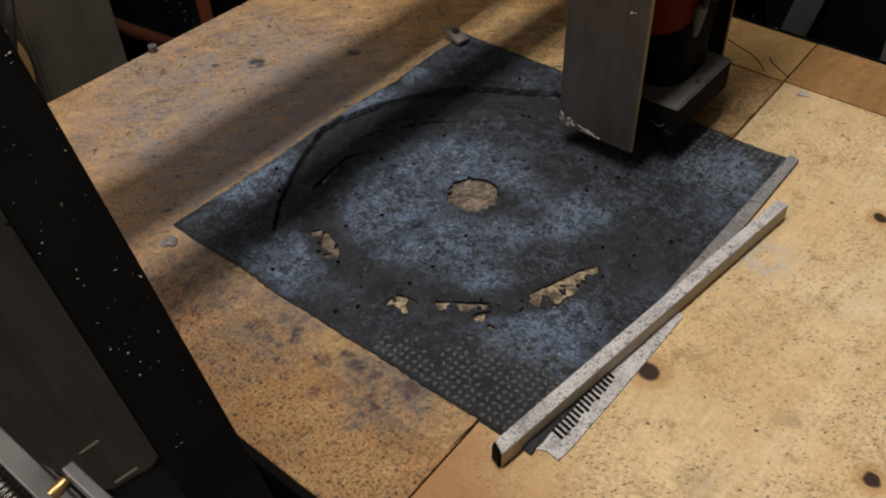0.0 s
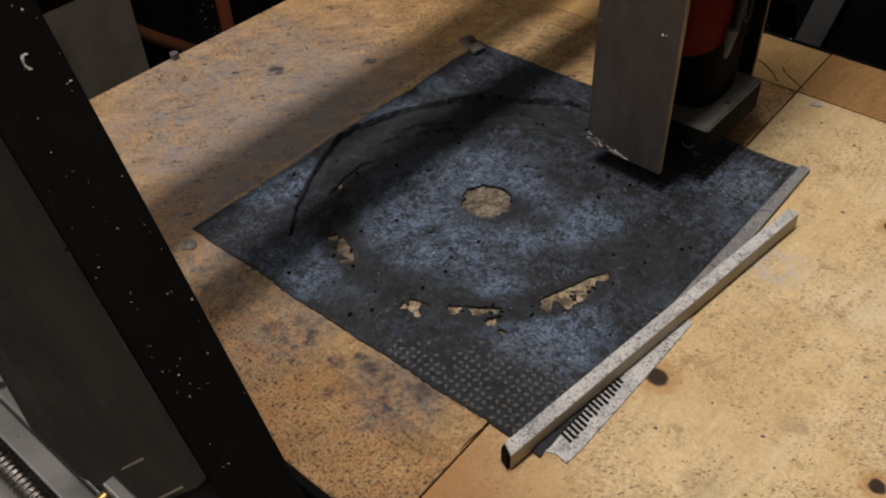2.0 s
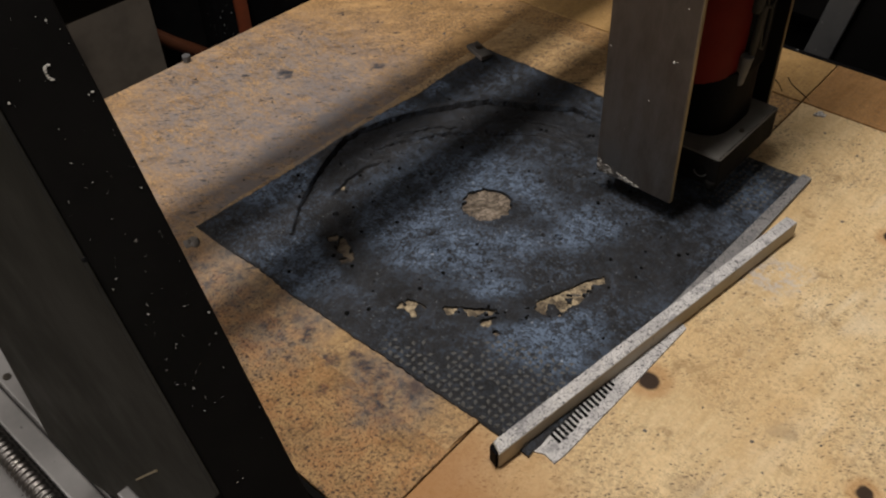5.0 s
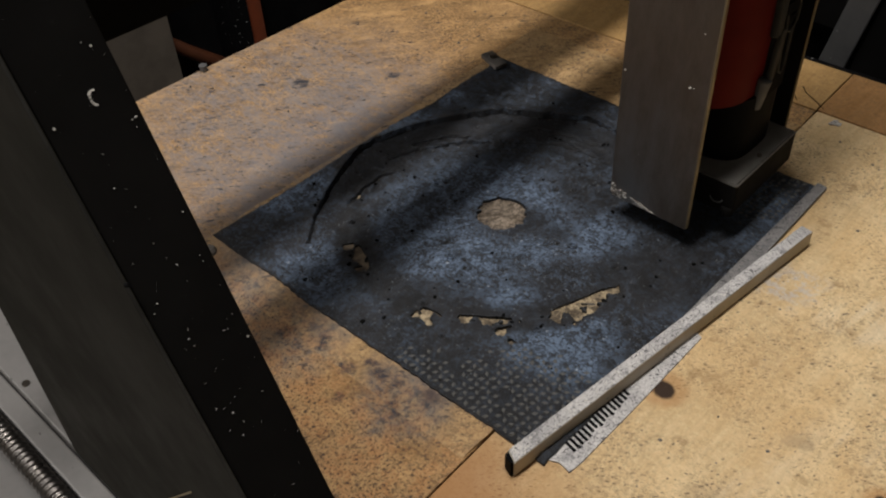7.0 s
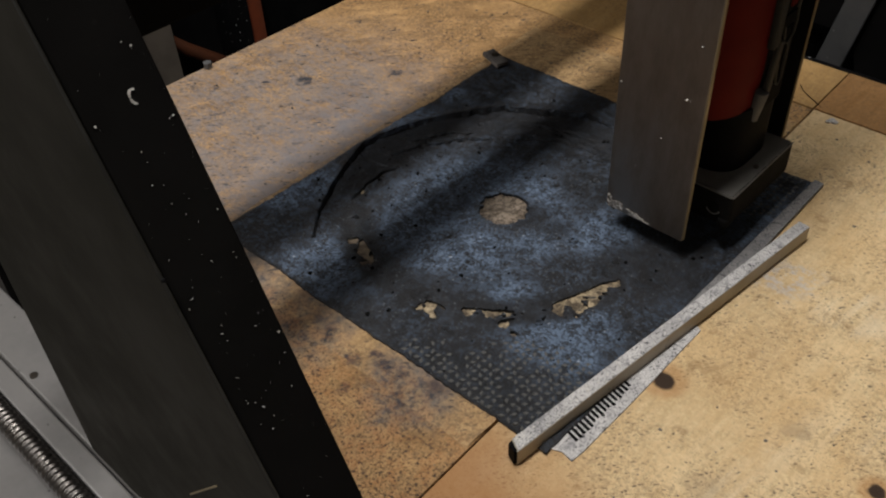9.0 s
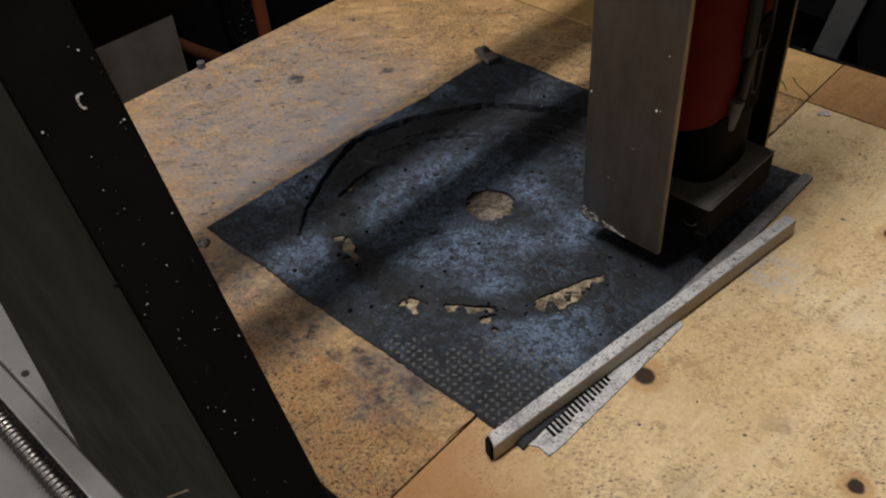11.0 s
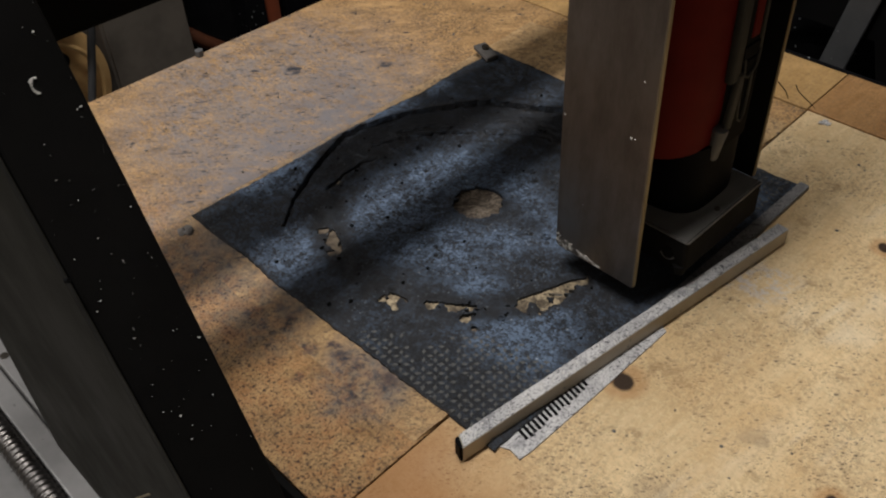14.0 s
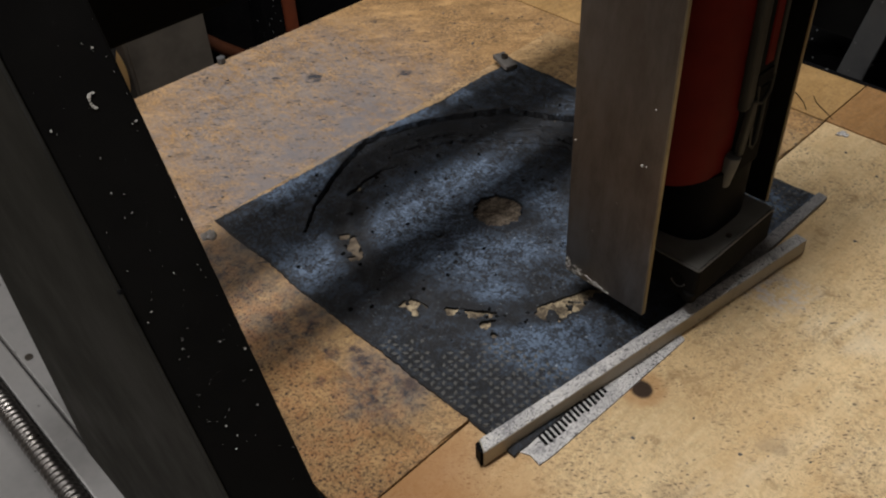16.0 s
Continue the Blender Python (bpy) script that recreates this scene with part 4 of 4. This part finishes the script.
    part("cross_bar", one_box(0.0757, 0.0772, 0.1575, 0.1745, 0.1440, 0.1525, bevel=0.0006), BLACK_PLASTIC, grip)
    part("slot_rim", tube([(0.0772, 0.1590, 0.1455), (0.0778, 0.1600, 0.1345), (0.0778, 0.1650, 0.1325), (0.0778, 0.1725, 0.137), (0.0772, 0.1745, 0.1475)], 0.0009, 8), GREY_PLASTIC, grip, "grey rim of the slot", smooth=True)
    # latch and loop low on the panel
    lean = pose(0.077, 0.154, 0.121, -8, 0, 0) @ pose(-0.077, -0.154, -0.121)
    part("latch_plate", one_box(0.0755, 0.0792, 0.1505, 0.1572, 0.104, 0.138, bevel=0.0012, turn=lean), GREY_PLASTIC, grip, "slanting grey lever")
    part("latch", one_rod((0.074, 0.1475, 0.084), (0.0765, 0.1475, 0.106), 0.0034, 0.0048, seg=12, bevel=0.0014), GALVANISED, grip, "rounded grey latch", smooth=True)
    loop = [(0.0768, 0.1605, 0.134), (0.0772, 0.1602, 0.120), (0.0776, 0.1612, 0.1065), (0.0778, 0.1650, 0.1035), (0.0776, 0.1685, 0.107), (0.0772, 0.1695, 0.120), (0.0768, 0.1700, 0.134)]
    part("loop", tube(loop, 0.0011, 8), GREY_PLASTIC, grip, "wire-like grey loop", smooth=True)
    # chips of dust caught on the near plate
    rnd = random.Random(5)
    bm = bmesh.new()
    for k in range(85):
        f = rnd.random() ** 1.6
        flake(bm, (0.0125 + 0.034 * f, 0.0854, 0.0211 + rnd.uniform(0, 0.010) * (1 - f)), (1, 0, 0), (0, 0, 1), rnd.uniform(0.0003, 0.0009), rnd)
    for x, z, q in ((0.058, 0.122, 0.0011), (0.013, 0.118, 0.0007), (0.062, 0.158, 0.0007), (0.0605, 0.1225, 0.0006), (0.045, 0.090, 0.0004), (0.030, 0.062, 0.0004)):
        flake(bm, (x, 0.0854, z), (1, 0, 0), (0, 0, 1), q, rnd)
    tagged(part("dust_chips", bm, GRAIN, h, "pale grains stuck to the steel"), kind="stuff")
    return h


# ---- gantry, drawn where it stands at the start ----
def gantry():
    g = tagged(empty("gantry", (0.0, -0.29, -0.06)), "black gantry with leaning side plates and a cross beam", "gantry")
    outline = [(0.185, -0.05), (-0.026, 0.452), (-0.105, 0.452), (-0.105, -0.012), (0.02, -0.012), (0.03, -0.05)]
    for y0, y1 in ((-0.305, -0.278), (0.43, 0.457)):
        part("side_plate", prism(outline, y0, y1, bevel=0.0011), BLACK, g, "thick black side plate flecked with dust")
    # polished steel facing on the outer side of the near plate
    face = [(0.1045, 0.1420), (-0.0262, 0.4505), (-0.1055, 0.4505), (-0.1055, -0.013), (-0.058, -0.013), (0.010, 0.028), (0.044, 0.064), (0.098, 0.132)]
    cover = part("facing", prism(face, -0.3066, -0.3052, bevel=0.0004), STEEL_SMOOTH, g, "polished dark steel facing")
    # reflections on the flat facing, put in as thin brass-coloured lines
    for (x0, z0), (x1, z1) in (((0.024, 0.072), (0.056, 0.110)), ((0.052, 0.077), (0.084, 0.118))):
        part("reflection_line", tube([(x0, -0.3066, z0), (x1, -0.3066, z1)], 0.0005, 10), BRASSY, cover, "thin raised line coloured like a brassy reflection", smooth=True)
    # highlight along the bevel, put in as a thin grey line
    part("edge_line", tube([(0.1042, -0.3060, 0.1425), (-0.0262, -0.3060, 0.4500)], 0.0004, 8), DARK_EDGE, cover, "thin grey line coloured like light on the facing's edge", smooth=True)
    part("bracket", one_box(0.006, 0.085, -0.3125, -0.3065, 0.042, 0.050, bevel=0.0008), ALU, g, "small grey metal bracket")
    part("brass_screw", one_rod((0.007, -0.322, 0.040), (0.007, -0.3126, 0.042), 0.0032, seg=14, bevel=0.0006), BRASS, g, "brass screw", smooth=True)
    part("edge_bolt", one_rod((0.0702, -0.3066, 0.2287), (0.0714, -0.3060, 0.2292), 0.0008, seg=8), BLACK_PLASTIC, g)
    for x0, x1 in ((-0.200, -0.138), (-0.112, -0.071)):
        part("beam", one_box(x0, x1, -0.278, 0.43, 0.225, 0.275, bevel=0.002), BLACK, g, "black cross beam")
    for y in (-0.285, 0.4435):
        part("beam_bracket", one_box(-0.202, -0.03, y - 0.0065, y + 0.0065, 0.215, 0.285, bevel=0.001), BLACK, g)
    rnd, bm = random.Random(7), bmesh.new()
    plane = lambda y, z: (0.104 - 0.4207 * (z - 0.143), y, z)
    for k in range(150):
        flake(bm, plane(rnd.uniform(-0.303, -0.279), rnd.uniform(0.14, 0.40)), (0, 1, 0), (-0.4207, 0, 1), 0.00008 + 0.00036 * rnd.random() ** 5, rnd)
    for k in range(9):
        a = 1.2 + 0.42 * k
        flake(bm, plane(-0.2885 + 0.0013 * math.cos(a), 0.2742 + 0.0020 * math.sin(a)), (0, 1, 0), (-0.4207, 0, 1), 0.00055, rnd)
    for y, z, q in ((-0.2805, 0.2655, 0.0006), (-0.2818, 0.2652, 0.0003), (-0.2828, 0.286, 0.0004)):
        flake(bm, plane(y, z), (0, 1, 0), (-0.4207, 0, 1), q, rnd)
    tagged(part("dust_chips", bm, GRAIN, g, "pale grains lying on the black paint"), kind="stuff")
    return g


def drive():
    b = tagged(empty("side_rail", (0, -0.29, -0.12)), "grey aluminium guide rail beside the table", "rail")
    part("rail", one_box(-0.75, 0.7, -0.2965, -0.263, -0.12, -0.066, bevel=0.0012), ALU, b)
    part("rail_lip", one_box(-0.75, 0.7, -0.3125, -0.2972, -0.12, -0.0735, bevel=0.0015), ALU, b)
    part("bed_floor", one_box(-0.75, 0.7, -0.42, -0.3140, -0.125, -0.098, bevel=0.001), ALU, b)
    for x in (-0.188, -0.388, 0.012, 0.212):
        part("rail_screw", one_rod((x, -0.291, -0.0665), (x, -0.291, -0.0645), 0.0028, seg=12), STEEL_DARK, b)
    for x in (-0.72, 0.67):
        part("foot", one_box(x - 0.02, x + 0.02, -0.36, -0.28, -0.85, -0.124), BLACK, b)
    # round screw with a rounded thread
    n, length, r, pitch = 26, 1.4, 0.0082, 0.005
    steps = int(length / pitch * 8)
    bm, rings = bmesh.new(), []
    for i in range(steps + 1):
        x = -0.72 + length * i / steps
        ring = []
        for j in range(n):
            a = 2 * math.pi * j / n
            q = r - 0.0011 * (0.5 + 0.5 * math.cos(2 * math.pi * x / pitch + a)) ** 0.7
            ring.append(bm.verts.new((x, -0.3208 + q * math.cos(a), -0.078 + q * math.sin(a))))
        rings.append(ring)
    for a, c in zip(rings, rings[1:]):
        for j in range(n):
            bm.faces.new((a[j], a[(j + 1) % n], c[(j + 1) % n], c[j]))
    s = tagged(empty("lead_screw", (0, -0.3208, -0.078)), "dark oiled steel lead screw beside the rail", "screw")
    part("thread", bm, SCREW, s, smooth=True)
    for x in (-0.73, 0.68):
        part("bearing", one_box(x - 0.012, x + 0.012, -0.337, -0.308, -0.098, -0.060, bevel=0.002), BLACK, s)


# ---- what stands beyond the table ----
def behind_left():
    p = tagged(empty("grey_cabinet", (-0.96, 0.21, -0.85)), "plain grey-brown cabinet below the table's far side", "cabinet")
    part("body", one_box(-1.25, -0.95, 0.135, 0.285, -0.85, 0.05, bevel=0.004), GREY_PANEL, p)
    part("door", one_box(-0.9495, -0.944, 0.139, 0.281, -0.83, 0.03, bevel=0.002), GREY_PANEL, p)
    # near-black colour here carries the shade behind the table
    d = tagged(empty("dark_cabinet", (-1.0, 0.36, -0.85)), "cabinet beyond the table, shade put into its near-black colour", "cabinet")
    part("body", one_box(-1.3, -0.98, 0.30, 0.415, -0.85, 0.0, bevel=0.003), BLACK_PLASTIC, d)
    b = tagged(empty("orange_tube", (-0.93, 0.33, -0.85)), "dull orange bent metal tube beside the dark cabinet", "tube")
    part("tube", tube([(-0.975, 0.25, -0.300), (-0.97, 0.28, -0.304), (-0.962, 0.31, -0.332), (-0.955, 0.40, -0.405), (-0.95, 0.425, -0.45), (-0.95, 0.43, -0.85)], 0.0115, 14), RUSTY, b, smooth=True)
    f = tagged(empty("foam_block", (-0.95, 0.425, -0.85)), "black porous block, its sparkles coloured as pale flecks", "block")
    part("body", one_box(-1.0, -0.93, 0.388, 0.428, -0.85, 0.0, bevel=0.004), BAG, f)
    o = tagged(empty("orange_post", (-0.95, 0.465, -0.85)), "upright orange painted metal post", "post")
    part("post", one_box(-0.97, -0.94, 0.432, 0.462, -0.85, 0.1, bevel=0.003), ORANGE, o)
    # box added to fill the darkness at the right with near-black
    k = tagged(empty("dark_backdrop", (-1.0, 0.6, -0.85)), "near-black box added for the deep shade beyond the table", "cabinet")
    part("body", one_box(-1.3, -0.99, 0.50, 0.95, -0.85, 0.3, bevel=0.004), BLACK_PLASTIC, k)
    w = tagged(empty("yellow_wheel", (-0.93, 0.07, -0.35)), "yellowed plastic wheel beyond the table", "wheel")
    part("rim", one_rod((-0.965, 0.014, -0.30), (-0.925, 0.022, -0.30), 0.112, seg=64, bevel=0.006), YELLOW, w, smooth=True)
    part("ridge", tube([(-0.923, 0.018 + 0.088 * math.cos(a), -0.30 + 0.088 * math.sin(a)) for a in [6.2832 * k / 60 for k in range(61)]], 0.004, 8), YELLOW, w, "raised ring on the wheel", smooth=True)
    part("hole_cap", one_rod((-0.927, 0.051, -0.25), (-0.918, 0.052, -0.25), 0.015, seg=28, bevel=0.003), BLACK_PLASTIC, w, "dark hole in the wheel", smooth=True)
    part("stand", one_box(-0.99, -0.966, 0.0, 0.03, -0.85, -0.28, bevel=0.002), BLACK, w)
    c = tagged(empty("black_cable", (-0.9, 0.09, -0.85)), "thick dark cable hanging behind the table", "cable")
    part("cable", tube([(-0.905, 0.121 - 0.235 * f + 0.006 * math.sin(5 * f), -0.16 - 0.69 * f) for f in [k / 24 for k in range(25)]], 0.0062, 12), CABLE, c, smooth=True)
    # near-black box added in place of the dark area over the wheel
    u = tagged(empty("dark_box", (-0.96, 0.02, -0.85)), "near-black box added where it is dark above the yellow wheel", "housing")
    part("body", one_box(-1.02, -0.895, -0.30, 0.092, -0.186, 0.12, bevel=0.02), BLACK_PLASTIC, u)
    for y in (-0.28, -0.10):
        part("leg", one_box(-1.015, -0.99, y - 0.012, y + 0.012, -0.85, -0.19, bevel=0.001), BLACK, u)
    t = tagged(empty("brass_tube", (-0.88, 0.0, -0.15)), "worn brass tube fixed along the near-black box", "tube")
    for y in (-0.22, 0.03):
        part("clip", one_box(-0.897, -0.866, y - 0.006, y + 0.006, -0.150, -0.125, bevel=0.002), BLACK, t)
    part("tube", one_rod((-0.868, -0.25, -0.112), (-0.868, 0.088, -0.136), 0.012, seg=20, bevel=0.002), CHROME, t, smooth=True)


def behind_right():
    b = tagged(empty("black_trough", (0.1, 0.42, -0.1)), "black metal trough with shiny crumpled lining beyond the table", "trough")
    part("front", one_box(-0.345, 0.62, 0.3375, 0.352, -0.12, -0.004, bevel=0.002), BAG, b)
    bm = bmesh.new()
    bmesh.ops.create_grid(bm, x_segments=90, y_segments=24, size=0.5)
    for v in bm.verts:
        x, y = v.co.x, v.co.y
        v.co = Vector((0.13 + x * 0.98, 0.44 + y * 0.17, -0.082 + 0.012 * noise.noise((x * 14, y * 9, 1.3)) + 0.006 * noise.noise((x * 40, y * 25, 5.1)) + 0.06 * max(0.0, y)))
    part("lining", bm, BAG, b, "crumpled black sheet", smooth=True)
    part("back", one_box(-0.345, 0.62, 0.53, 0.54, -0.12, 0.5, bevel=0.002), BLACK, b)
    a = tagged(empty("grey_angle", (0.03, 0.47, -0.09)), "grey metal angle leaning in the black trough", "bracket")
    part("angle", one_box(0.038, 0.063, 0.4235, 0.4275, -0.082, 0.10, bevel=0.001, turn=pose(0.05, 0.425, -0.085, 0, 11, 0) @ pose(-0.05, -0.425, 0.085)), GALVANISED, a)
    w = tagged(empty("white_box", (0.16, 0.40, -0.03)), "pale grey box at the end of the trough", "box")
    part("body", one_box(0.147, 0.26, 0.385, 0.50, -0.10, 0.12, bevel=0.004), ALU, w)


def scratch_lines():
    # dark scratches on the rail board, built as thin tubes lying on it
    for a in ([(0.040, 0.299), (0.070, 0.287), (0.082, 0.278), (0.089, 0.269)], [(0.083, 0.292), (0.090, 0.284), (0.107, 0.273), (0.112, 0.269)]):
        tagged(part("dark_scratch", tube([(x, y, 0.0013) for x, y in a], 0.0004, 6), BLACK_PLASTIC, smooth=True), "dark scratch on the rail board, built as a thin tube", "wire", group="wire offcuts")


underlay()
scratch_lines()
rubber_mat()
strips()
bits()
drive()
behind_left()
behind_right()
HEAD = router_head()
GANTRY = gantry()

# way of the milling head from its first place, metres along x and y
TRAVEL = [
    (0.0, 0.0, 0.0), (0.5, 0.0040, -0.0010), (1.0, 0.0084, -0.0022), (1.5, 0.0127, -0.0040), (2.0, 0.0166, -0.0056), (2.5, 0.0206, -0.0073),
    (3.0, 0.0240, -0.0095), (3.5, 0.0271, -0.0122), (4.0, 0.0299, -0.0151), (4.8, 0.0342, -0.0205), (5.6, 0.0386, -0.0263), (6.5, 0.0430, -0.0332),
    (7.0, 0.0453, -0.0373), (7.5, 0.0473, -0.0409), (8.0, 0.0490, -0.0439), (8.8, 0.0519, -0.0513), (9.6, 0.0548, -0.0590), (10.5, 0.0575, -0.0672),
    (11.0, 0.0588, -0.0720), (11.5, 0.0603, -0.0769), (12.0, 0.0621, -0.0816), (12.5, 0.0640, -0.0860), (13.0, 0.0657, -0.0901), (13.5, 0.0673, -0.0941),
    (14.0, 0.0690, -0.0980), (14.5, 0.0709, -0.1020), (15.0, 0.0727, -0.1061), (15.5, 0.0739, -0.1104), (16.0, 0.0747, -0.1149),
]


def motions():
    """The gantry slides along the rail; the head slides along the gantry as well."""
    walk(GANTRY, [(t, pose(x, -0.29, -0.06)) for t, x, y in TRAVEL])
    walk(HEAD, [(t, pose(0.04 + x, 0.15 + y, 0.03)) for t, x, y in TRAVEL])


motions()
